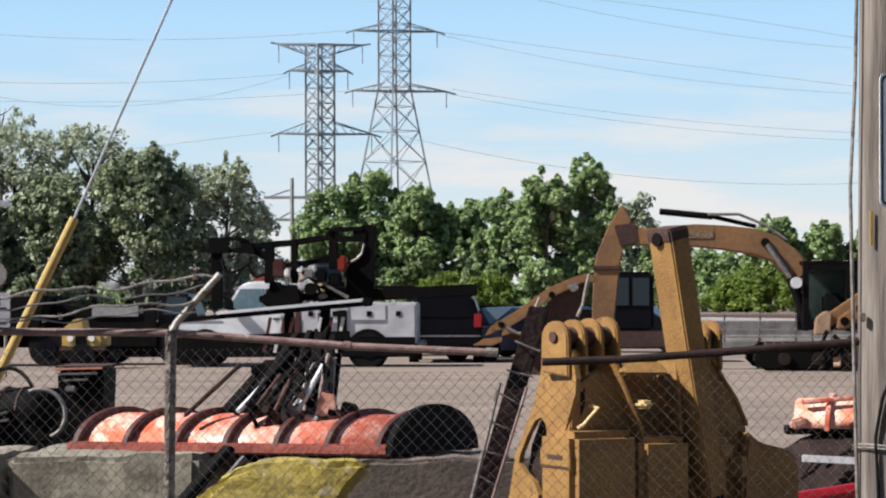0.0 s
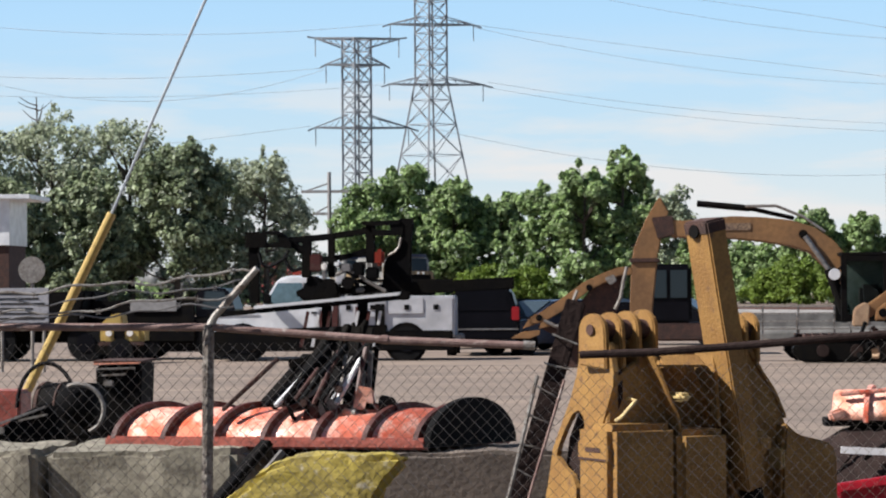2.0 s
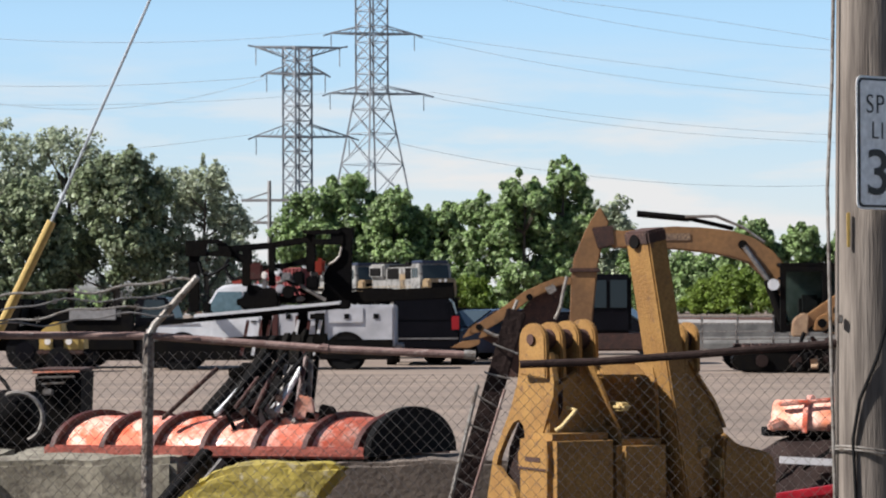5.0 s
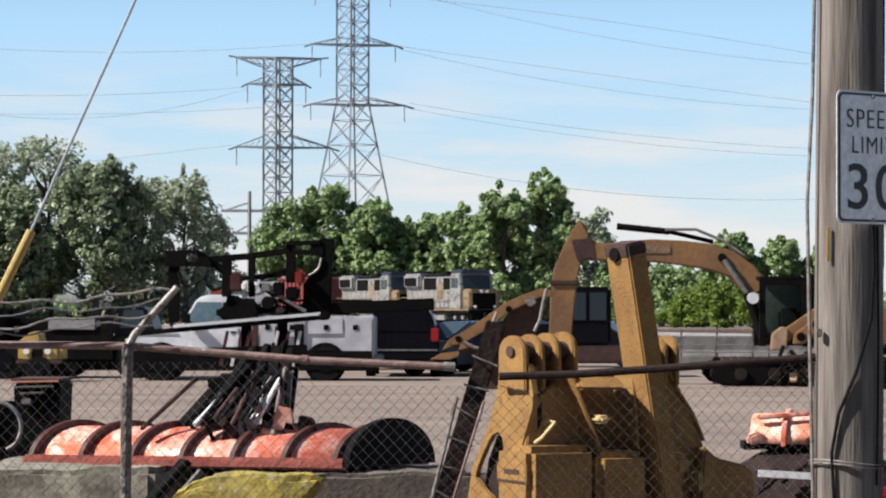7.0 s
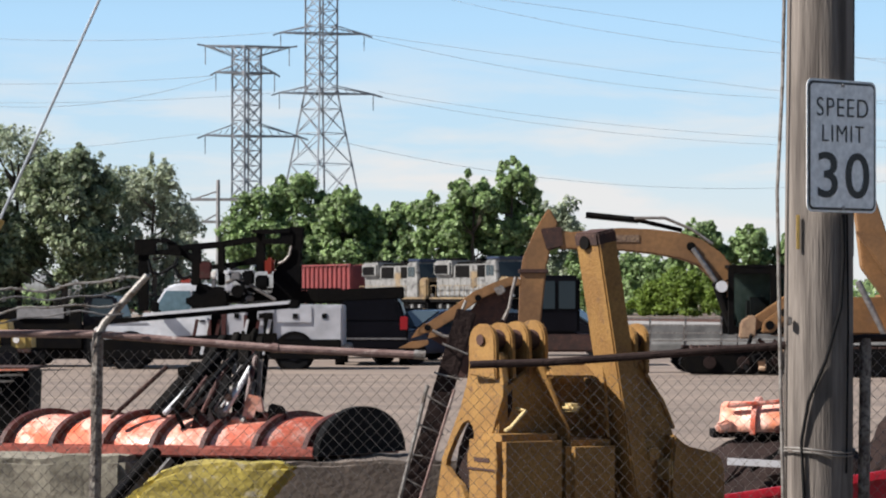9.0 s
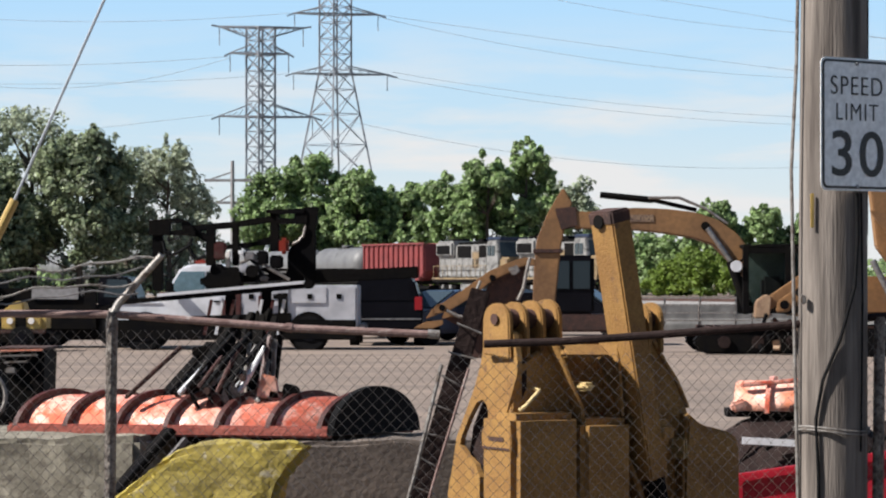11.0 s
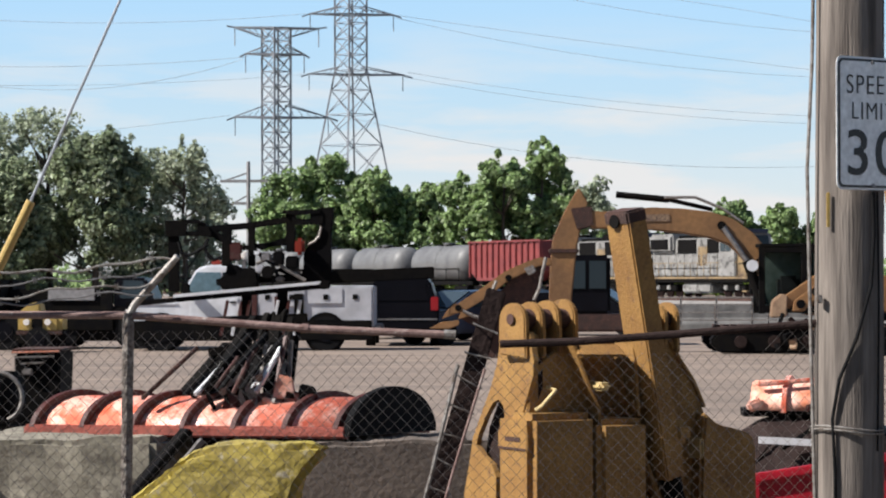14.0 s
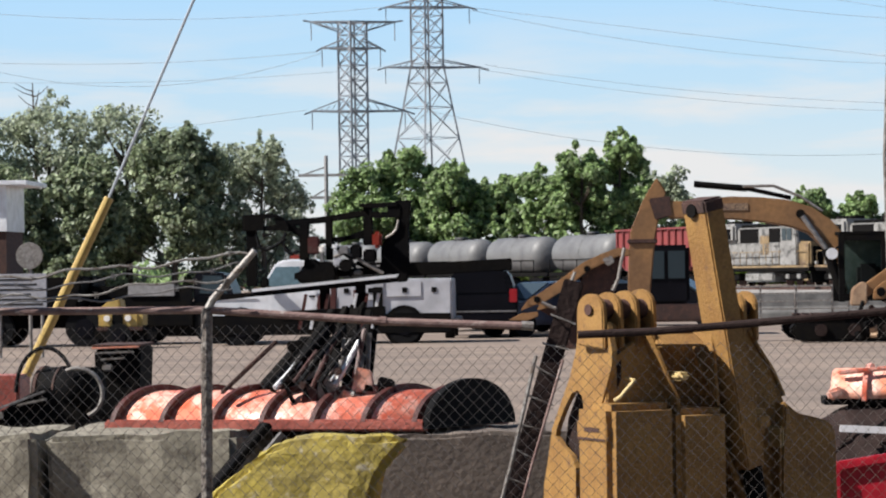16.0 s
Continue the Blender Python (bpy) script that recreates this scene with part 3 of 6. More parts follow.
def locomotive():
    t = thing("locomotive", "pale grey diesel locomotive with dark roof and tan nose", "locomotive", (0, 0, 0), "train")
    part("underframe", box(B(), -9.4, 9.4, -1.45, 1.45, 1.05, 1.36, bevel=0.05), BLACK, t)
    part("fuel_tank", box(B(), -2.6, 2.6, -1.3, 1.3, 0.35, 1.05, bevel=0.12), LOCO, t)
    part("engine_hood", box(B(), -9.0, 4.4, -0.98, 0.98, 1.42, 4.1, bevel=0.12), LOCO, t)
    part("hood_roof", box(B(), -4.4, 4.2, -0.8, 0.8, 4.1, 4.3, bevel=0.06), BLACK, t)
    part("radiator_section", box(B(), -8.9, -4.6, -1.32, 1.32, 3.1, 4.42, bevel=0.18), LOCO, t)
    bm = B()
    prism(bm, [(4.4, 1.42), (7.2, 1.42), (7.2, 3.0), (6.8, 4.35), (4.7, 4.35), (4.4, 4.2)], -1.46, 1.46, bevel=0.08)
    part("cab", bm, LOCO, t)
    part("cab_roof", box(B(), 3.9, 7.1, -1.3, 1.3, 4.34, 4.62, bevel=0.12), LOCO_BLUE, t)
    part("windscreen", prism(B(), [(7.215, 3.05), (7.24, 3.05), (6.9, 4.2), (6.875, 4.2)], -1.2, 1.2), GLASS, t)
    nose = part("nose", box(B(), 7.2, 9.1, -1.3, 1.3, 1.36, 3.05, bevel=0.14), LOCO_YELLOW, t)
    # Black plate that paints the nose front's shade inside a tan border.
    part("nose_door", box(B(), 9.09, 9.13, -1.02, 1.02, 1.42, 2.72, bevel=0.02), BLACK, nose, "nose front darkened as if shaded")
    for y in (-0.25, 0.25):
        part("headlight", disc(B(), (9.15, y, 2.86), 0.13, 0.06, "x", 14), CLEAR_LAMP, nose)
    for y in (-0.85, 0.85):
        part("ditch_light", disc(B(), (9.3, y, 1.62), 0.12, 0.08, "x", 14), CLEAR_LAMP, nose)
    for s in (-1, 1):
        part("side_sill", box(B(), -9.4, 9.4, s * 1.47 - 0.03, s * 1.47 + 0.03, 1.3, 1.46, bevel=0.02), LOCO_YELLOW, t, "tan painted side sill")
        for x0, x1 in ((4.75, 5.5), (5.65, 6.5)):
            part("side_window", box(B(), x0, x1, s * 1.47 - 0.03, s * 1.47 + 0.03, 3.15, 3.95), GLASS, t)
        part("logo_panel", box(B(), -0.4, 1.3, s * 0.99 - 0.02, s * 0.99 + 0.02, 2.2, 3.5), LOCO_YELLOW, t, "plain tan painted panel")
        for k in range(8):
            part("hood_door", box(B(), -8.6 + k * 1.5, -7.4 + k * 1.5, s * 0.99 - 0.02, s * 0.99 + 0.02, 1.6, 3.0, bevel=0.015), LOCO, t)
        for x, w in ((-2.4, 1.7), (2.6, 1.3)):
            part("grille", box(B(), x - w, x + w, s * 1.0 - 0.02, s * 1.0 + 0.02, 3.05, 4.0), BLACK, t, "dark louvred air intake")
        part("radiator_grille", box(B(), -8.5, -5.2, s * 1.33 - 0.02, s * 1.33 + 0.02, 3.35, 4.05), BLACK, t, "dark radiator grille")
        bm = B()
        for k in range(16):
            beam(bm, (-9.2 + k * 1.2, s * 1.4, 1.42), (-9.2 + k * 1.2, s * 1.4, 2.4), 0.04)
        beam(bm, (-9.2, s * 1.4, 2.4), (8.8, s * 1.4, 2.4), 0.045)
        part("handrail", bm, LOCO_YELLOW, t)
        part("step", box(B(), 8.6, 9.3, s * 1.4 - 0.12, s * 1.4 + 0.12, 0.45, 0.55), LOCO_YELLOW, t)
    for x in (-7.5, -5.8):
        part("roof_fan", disc(B(), (x, 0, 4.5), 0.62, 0.22, "z", 18), BLACK, t)
    part("exhaust_stack", box(B(), -1.0, 0.2, -0.3, 0.3, 4.25, 4.55, bevel=0.04), BLACK, t)
    for x in (-6.2, 6.2):
        part("bogie_frame", box(B(), x - 2.3, x + 2.3, -1.2, 1.2, 0.45, 0.95, bevel=0.08), BLACK, t)
        for s in (-1, 1):
            for dx in (-1.1, 0.9):
                part("brake_cylinder", box(B(), x + dx - 0.3, x + dx + 0.3, s * 1.22 - 0.06, s * 1.22 + 0.06, 0.55, 0.9, bevel=0.05), LOCO, t)
        for dx in (-1.8, 0, 1.8):
            wheelset(t, x + dx)
    part("coupler", box(B(), 9.4, 10.0, -0.2, 0.2, 0.8, 1.15, bevel=0.05), BLACK, t)
    part("plow_pilot", prism(B(), [(9.2, 0.3), (9.6, 0.3), (9.42, 1.05), (9.2, 1.05)], -1.3, 1.3, bevel=0.03), BLACK, t)
    lengthen(t, 0.79)
    return t


def hopper_car():
    t = thing("railway_hopper_car", "oxide red railway hopper car with ribbed sides", "railway car", (0, 0, 0), "train")
    bm = B()
    prism(bm, [(-5.9, 2.0), (-4.6, 1.2), (4.6, 1.2), (5.9, 2.0), (5.9, 4.25), (-5.9, 4.25)], -1.45, 1.45, bevel=0.04)
    part("body", bm, CAR_RED, t)
    for s in (-1, 1):
        for k in range(13):
            part("side_rib", box(B(), -5.75 + k * 0.955, -5.6 + k * 0.955, s * 1.45, s * 1.58, 1.5, 4.2, bevel=0.02), CAR_RED, t)
        part("top_rail", box(B(), -5.95, 5.95, s * 1.5 - 0.12, s * 1.5 + 0.12, 4.2, 4.36, bevel=0.03), CAR_RED, t)
    part("underframe", box(B(), -6.3, 6.3, -0.4, 0.4, 0.9, 1.25), BLACK, t)
    for x in (-4.6, 4.6):
        part("bogie_frame", box(B(), x - 1.3, x + 1.3, -1.1, 1.1, 0.4, 0.8, bevel=0.06), BLACK, t)
        for dx in (-0.9, 0.9):
            wheelset(t, x + dx)
    lengthen(t, 1.17)
    return t


def tank_car():
    t = thing("railway_tank_car", "dull grey cylindrical railway tank car", "railway car", (0, 0, 0), "train")
    bm, sides, rings = B(), 32, []
    for x, r in ((-5.35, 0.02), (-5.28, 0.55), (-5.1, 1.0), (-4.85, 1.3), (-4.6, 1.45), (-4.35, 1.5), (0, 1.5), (4.35, 1.5), (4.6, 1.45), (4.85, 1.3), (5.1, 1.0), (5.28, 0.55), (5.35, 0.02)):
        rings.append([bm.verts.new((x, r * math.sin(k * math.tau / sides), 2.65 + r * math.cos(k * math.tau / sides))) for k in range(sides)])
    for u, v in zip(rings, rings[1:]):
        for k in range(sides):
            bm.faces.new((u[k], u[(k + 1) % sides], v[(k + 1) % sides], v[k]))
    part("tank", bm, TANK, t, "", True)
    for x in (0.4,):
        bm = B()
        for k in range(sides):
            a, b = k * math.tau / sides, (k + 1) * math.tau / sides
            q = [bm.verts.new((x + dx, r * math.sin(c), 2.65 + r * math.cos(c))) for dx, r, c in ((-0.06, 1.53, a), (0.06, 1.53, a), (0.06, 1.53, b), (-0.06, 1.53, b))]
            bm.faces.new(q)
        part("band", bm, TANK, t)
    part("dome", disc(B(), (0, 0, 4.2), 0.5, 0.35, "z", 18), TANK, t)
    bm = box(B(), -1.4, 1.4, -0.5, 0.5, 4.16, 4.22)
    part("walkway", bm, BLACK, t)
    part("underframe", box(B(), -6.4, 6.4, -0.9, 0.9, 0.85, 1.2, bevel=0.04), BLACK, t)
    for s in (-1, 1):
        bm = B()
        for x in (-5, -2.5, 0, 2.5, 5):
            beam(bm, (x, s * 1.45, 1.2), (x, s * 1.45, 2.2), 0.05)
        beam(bm, (-5, s * 1.45, 2.2), (5, s * 1.45, 2.2), 0.05)
        part("handrail", bm, BLACK, t)
    for x in (-4.6, 4.6):
        part("bogie_frame", box(B(), x - 1.3, x + 1.3, -1.1, 1.1, 0.4, 0.8, bevel=0.06), BLACK, t)
        for dx in (-0.9, 0.9):
            wheelset(t, x + dx)
    lengthen(t, 1.07)
    return t


# ---- vehicles in the yard ----
def wheel(parent, x, y, r, width=0.26):
    w = part("wheel", disc(B(), (x, y, r), r, width, "y", 24), RUBBER, parent)
    part("rim", disc(B(), (x, y - width / 2 - 0.004, r), r * 0.5, 0.03, "y", 18), DARK_PAINT, w)


def service_truck():
    t = thing("service_truck", "white pickup service truck with tool-box body", "truck", (-5.3, 68, 0), "parked vehicles")
    y0, y1 = -1.0, 1.0
    bm = B()
    prism(bm, [(-2.95, 0.45), (0.1, 0.45), (0.1, 1.25), (-0.1, 1.95), (-0.35, 2.06), (-1.05, 2.06), (-1.3, 1.98), (-1.72, 1.28), (-2.85, 1.12), (-3.0, 0.95)], y0, y1, bevel=0.05)
    part("cab", bm, WHITE, t)
    bm = prism(B(), [(-1.66, 1.32), (-1.3, 1.92), (-1.22, 1.92), (-1.56, 1.30)], -0.92, 0.92)
    part("windscreen", bm, GLASS, t)
    bm = prism(B(), [(-1.62, 1.34), (-1.3, 1.88), (-0.72, 1.88), (-0.72, 1.34)], y0 - 0.012, y0 + 0.02)
    part("front_window", bm, SKY_TINTED_PANE, t)
    bm = prism(B(), [(-0.68, 1.34), (-0.68, 1.88), (-0.32, 1.88), (-0.08, 1.34)], y0 - 0.012, y0 + 0.02)
    part("rear_window", bm, GLASS, t)
    body = part("service_body", box(B(), 0.16, 2.95, y0 - 0.03, y1 + 0.03, 0.55, 1.55, bevel=0.03), GREY_PAINT, t, "pale grey tool-box body")
    for x0, x1, z0, z1 in ((0.2, 0.62, 0.62, 1.5), (0.68, 1.3, 1.05, 1.5), (1.36, 2.2, 1.12, 1.5), (2.26, 2.9, 0.62, 1.5)):
        d = part("locker_door", box(B(), x0, x1, y0 - 0.06, y0 - 0.03, z0, z1, bevel=0.012), GREY_PAINT, body)
    for x in (0.4, 0.98, 1.8, 2.5):
        part("latch", box(B(), x - 0.06, x + 0.06, y0 - 0.075, y0 - 0.055, 1.22, 1.34), BLACK, body)
    part("red_stripe", box(B(), 0.02, 0.15, y0 - 0.02, y0 + 0.1, 0.6, 1.5), RED_DARK, t, "dark red marker panel")
    for x in (-2.15, 1.78):
        part("wheel_arch", disc(B(), (x, y0 - 0.035, 0.42), 0.5, 0.06, "y", 22), BLACK, t)
        for y in (y0 + 0.08, y1 - 0.08):
            wheel(t, x, y - 0.03, 0.41)
    for x0, x1, z0, z1, m, say in ((-0.31, 0.14, 0.62, 1.2, RED_DARK, "dark red marker panel"), (0.57, 0.84, 0.6, 1.3, RED_DARK, "dark red marker stripe"), (1.04, 1.27, 0.6, 1.36, BLACK, "black panel")):
        part("side_panel", box(B(), x0, x1, y0 - 0.085, y0 - 0.062, z0, z1, bevel=0.006), m, body, say)
    # Black band over the lower side, in front of the wheels.
    part("running_board", box(B(), -2.85, 2.9, y0 - 0.1, y0 + 0.02, 0.24, 0.72, bevel=0.02), BLACK, t, "black band over the lower side and wheels")
    part("front_bumper", box(B(), -3.1, -2.9, y0, y1, 0.4, 0.7, bevel=0.04), STEEL, t)
    part("rear_bumper", box(B(), 2.95, 3.12, y0, y1, 0.45, 0.62, bevel=0.03), STEEL, t)
    part("bonnet_edge", box(B(), -2.95, -1.75, y0 - 0.02, y0 + 0.05, 1.1, 1.14, bevel=0.008), GREY_PAINT, t)
    part("door", box(B(), -1.45, -0.3, y0 - 0.015, y0 + 0.01, 0.75, 1.28, bevel=0.01), WHITE, t)
    part("door_handle", box(B(), -0.5, -0.36, y0 - 0.035, y0 - 0.01, 1.14, 1.18), BLACK, t)
    part("mirror", box(B(), -1.62, -1.45, y0 - 0.26, y0 - 0.08, 1.34, 1.62, bevel=0.03), BLACK, t)
    part("mirror_arm", beam(B(), (-1.5, y0 - 0.1, 1.42), (-1.42, y0 + 0.02, 1.38), 0.04), BLACK, t)
    part("beacon_bar", box(B(), -1.0, -0.75, -0.5, 0.5, 2.05, 2.17, bevel=0.03), AMBER, t, "amber roof beacon bar")
    part("headlight", box(B(), -3.02, -2.9, y0 + 0.02, y0 + 0.3, 0.82, 1.0, bevel=0.02), CLEAR_LAMP, t)
    part("ladder_rack", beam(beam(B(), (0.2, y0, 1.92), (2.9, y0, 1.92), 0.06), (0.2, y0, 1.55), (0.2, y0, 1.92), 0.06), BLACK, t)


def suv():
    t = thing("suv", "black sport utility vehicle seen from behind", "car", (-1.78, 71, 0), "parked vehicles")
    bm = prism(B(), [(-0.92, 0.45), (0.92, 0.45), (0.95, 1.0), (0.88, 1.12), (0.72, 1.66), (0.6, 1.74), (-0.6, 1.74), (-0.72, 1.66), (-0.88, 1.12), (-0.95, 1.0)], 0, 4.4, bevel=0.06)
    part("body", bm, DARK_PAINT, t)
    part("rear_window", prism(B(), [(-0.68, 1.16), (0.68, 1.16), (0.58, 1.6), (-0.58, 1.6)], -0.015, 0.02), DARK_PAINT, t, "black privacy glass")
    part("bumper", box(B(), -0.93, 0.93, -0.12, 0.05, 0.42, 0.7, bevel=0.04), DARK_PAINT, t)
    part("bumper_strip", box(B(), -0.9, 0.9, -0.135, -0.11, 0.66, 0.705, bevel=0.006), STEEL, t)
    for s in (-1, 1):
        part("tail_light", box(B(), s * 0.83 - 0.1, s * 0.83 + 0.1, -0.025, 0.03, 0.9, 1.25, bevel=0.02), TAIL if s > 0 else CLEAR_LAMP, t)
        for y in (0.8, 3.4):
            bm = disc(B(), (s * 0.82, y, 0.36), 0.36, 0.24, "x", 22)
            part("wheel", bm, RUBBER, t)


def sedan(x, y, turn, mat, label):
    t = thing("car", label, "car", (x, y, 0), "parked vehicles", turn)
    bm = prism(B(), [(-2.2, 0.3), (2.2, 0.3), (2.25, 0.75), (1.2, 0.95), (0.55, 1.4), (-0.95, 1.42), (-1.75, 0.98), (-2.25, 0.9)], -0.88, 0.88, bevel=0.06)
    part("body", bm, mat, t)
    part("windscreen", prism(B(), [(1.2, 0.97), (0.58, 1.38), (0.64, 1.39), (1.27, 0.97)], -0.75, 0.75), GLASS, t)
    for s in (-1, 1):
        part("side_window", prism(B(), [(1.0, 0.98), (0.5, 1.34), (-0.9, 1.35), (-1.5, 1.0)], s * 0.885 - 0.012, s * 0.885 + 0.012), GLASS, t)
        for wx in (-1.4, 1.4):
            part("wheel", disc(B(), (wx, s * 0.8, 0.32), 0.32, 0.22, "y", 22), RUBBER, t)
        part("headlight", box(B(), 2.16, 2.27, s * 0.65 - 0.18, s * 0.65 + 0.18, 0.62, 0.76, bevel=0.02), CLEAR_LAMP, t)


def flatbed_truck():
    t = thing("flatbed_truck", "dark flatbed truck with a grey load panel", "truck", (-9.55, 70, 0), "parked vehicles")
    part("bed", box(B(), -1.9, 1.55, -1.1, 1.1, 0.85, 1.05, bevel=0.03), BLACK, t)
    part("chassis", box(B(), -2.4, 1.6, -0.5, 0.5, 0.5, 0.85), BLACK, t)
    bm = prism(B(), [(0.7, 0.5), (1.7, 0.5), (1.7, 1.2), (1.5, 1.75), (0.85, 1.8), (0.7, 1.7)], -1.0, 1.0, bevel=0.05)
    part("cab", bm, DARK_PAINT, t)
    part("cab_window", prism(B(), [(0.85, 1.25), (0.95, 1.7), (1.42, 1.68), (1.55, 1.25)], -1.015, -0.98), GLASS, t)
    part("side_board", box(B(), -1.85, 0.7, -1.12, -1.06, 0.45, 1.48, bevel=0.02), BLACK, t)
    part("load_panel", box(B(), -0.9, 0.25, -1.16, -1.13, 1.2, 1.5, bevel=0.012), FAR_WOOD, t)
    part("skirt", box(B(), -1.9, 1.6, -1.0, -0.9, 0.2, 0.6), BLACK, t)
    part("headboard", box(B(), -1.9, -1.8, -1.0, 1.0, 1.05, 1.7, bevel=0.02), BLACK, t)
    part("crate", box(B(), -1.7, -1.0, -0.9, 0.3, 1.05, 1.4, bevel=0.03), RUST, t)
    for x in (-1.4, -0.6, 1.15):
        wheel(t, x, -0.95, 0.42)
        wheel(t, x, 0.95, 0.42)


def compressor():
    t = thing("trailer_compressor", "yellow towable machine with lamps on a trailer", "machine", (-10.17, 66, 0))
    part("housing", box(B(), -0.5, 0.55, -0.5, 0.5, 0.42, 0.92, bevel=0.12), PLASTIC_YELLOW, t)
    part("hood", prism(B(), [(-0.55, 0.9), (-0.2, 1.18), (0.0, 1.18), (0.05, 0.9)], -0.4, 0.4, bevel=0.04), PLASTIC_YELLOW, t)
    for x in (-0.28, 0.22):
        part("lamp", disc(B(), (x, -0.53, 0.72), 0.075, 0.06, "y", 16), CLEAR_LAMP, t)
    part("grille", box(B(), -0.16, 0.1, -0.53, -0.48, 0.58, 0.84, bevel=0.01), BLACK, t)
    part("bumper", box(B(), -0.52, 0.57, -0.56, -0.5, 0.42, 0.52, bevel=0.02), RUST, t)
    part("skirt", box(B(), -0.6, 0.65, -0.45, 0.45, 0.22, 0.44), BLACK, t)
    for s in (-0.5, 0.5):
        wheel(t, 0.0, s, 0.3, 0.18)


def box_truck_far_left():
    t = thing("dump_truck", "black dump truck parked at the yard's edge", "truck", (-12.8, 69, 0), "parked vehicles")
    part("dump_body", prism(B(), [(-2.2, 0.8), (1.2, 0.8), (1.4, 1.72), (-2.4, 1.62)], -1.15, 1.15, bevel=0.04), BLACK, t)
    part("chassis", box(B(), -2.2, 2.2, -0.5, 0.5, 0.45, 0.8), BLACK, t)
    for x in (-1.7, -0.8, 1.4):
        wheel(t, x, -0.95, 0.46)
        wheel(t, x, 0.95, 0.46)


def loader_cab(x, y):
    t = thing("dark_truck", "dark truck cab with large side windows", "truck", (x, y, 0), "parked vehicles")
    part("cab", box(B(), -0.6, 0.62, -0.9, 0.9, 0.8, 2.3, bevel=0.08), DARK_PAINT, t)
    part("front_window", box(B(), -0.48, -0.02, -0.93, -0.89, 1.45, 2.15), GLASS, t)
    part("rear_window", box(B(), 0.08, 0.5, -0.93, -0.89, 1.45, 2.15), GLASS, t)
    part("bumper", box(B(), -1.9, 2.2, -0.95, 0.95, 0.35, 0.8, bevel=0.05), RUST, t)
    part("bonnet", box(B(), -1.7, -0.6, -0.85, 0.85, 0.8, 1.35, bevel=0.08), DARK_PAINT, t)
    for wx in (-1.2, 1.6):
        wheel(t, wx, -0.85, 0.42)
        wheel(t, wx, 0.85, 0.42)


# ---- excavators ----
BOOM_MARK = material("faded_boom_marking", (0.30, 0.20, 0.12), (0.20, 0.13, 0.09), 0.7, scale=9, grain=30, bump=0.0, dirt=(0.08, 0.05, 0.04), dirt_at=0.52)


# Opaque pane coloured like the dim interior and greenery seen through the cab.
DIM_PANE = material("dim_green_cab_pane", (0.055, 0.07, 0.062), (0.03, 0.04, 0.036), 0.25, scale=2, grain=10, bump=0.0)
PALE_TAN = material("chalky_tan_paint", (0.40, 0.27, 0.17), (0.30, 0.19, 0.12), 0.7, scale=4, grain=25, bump=0.1)


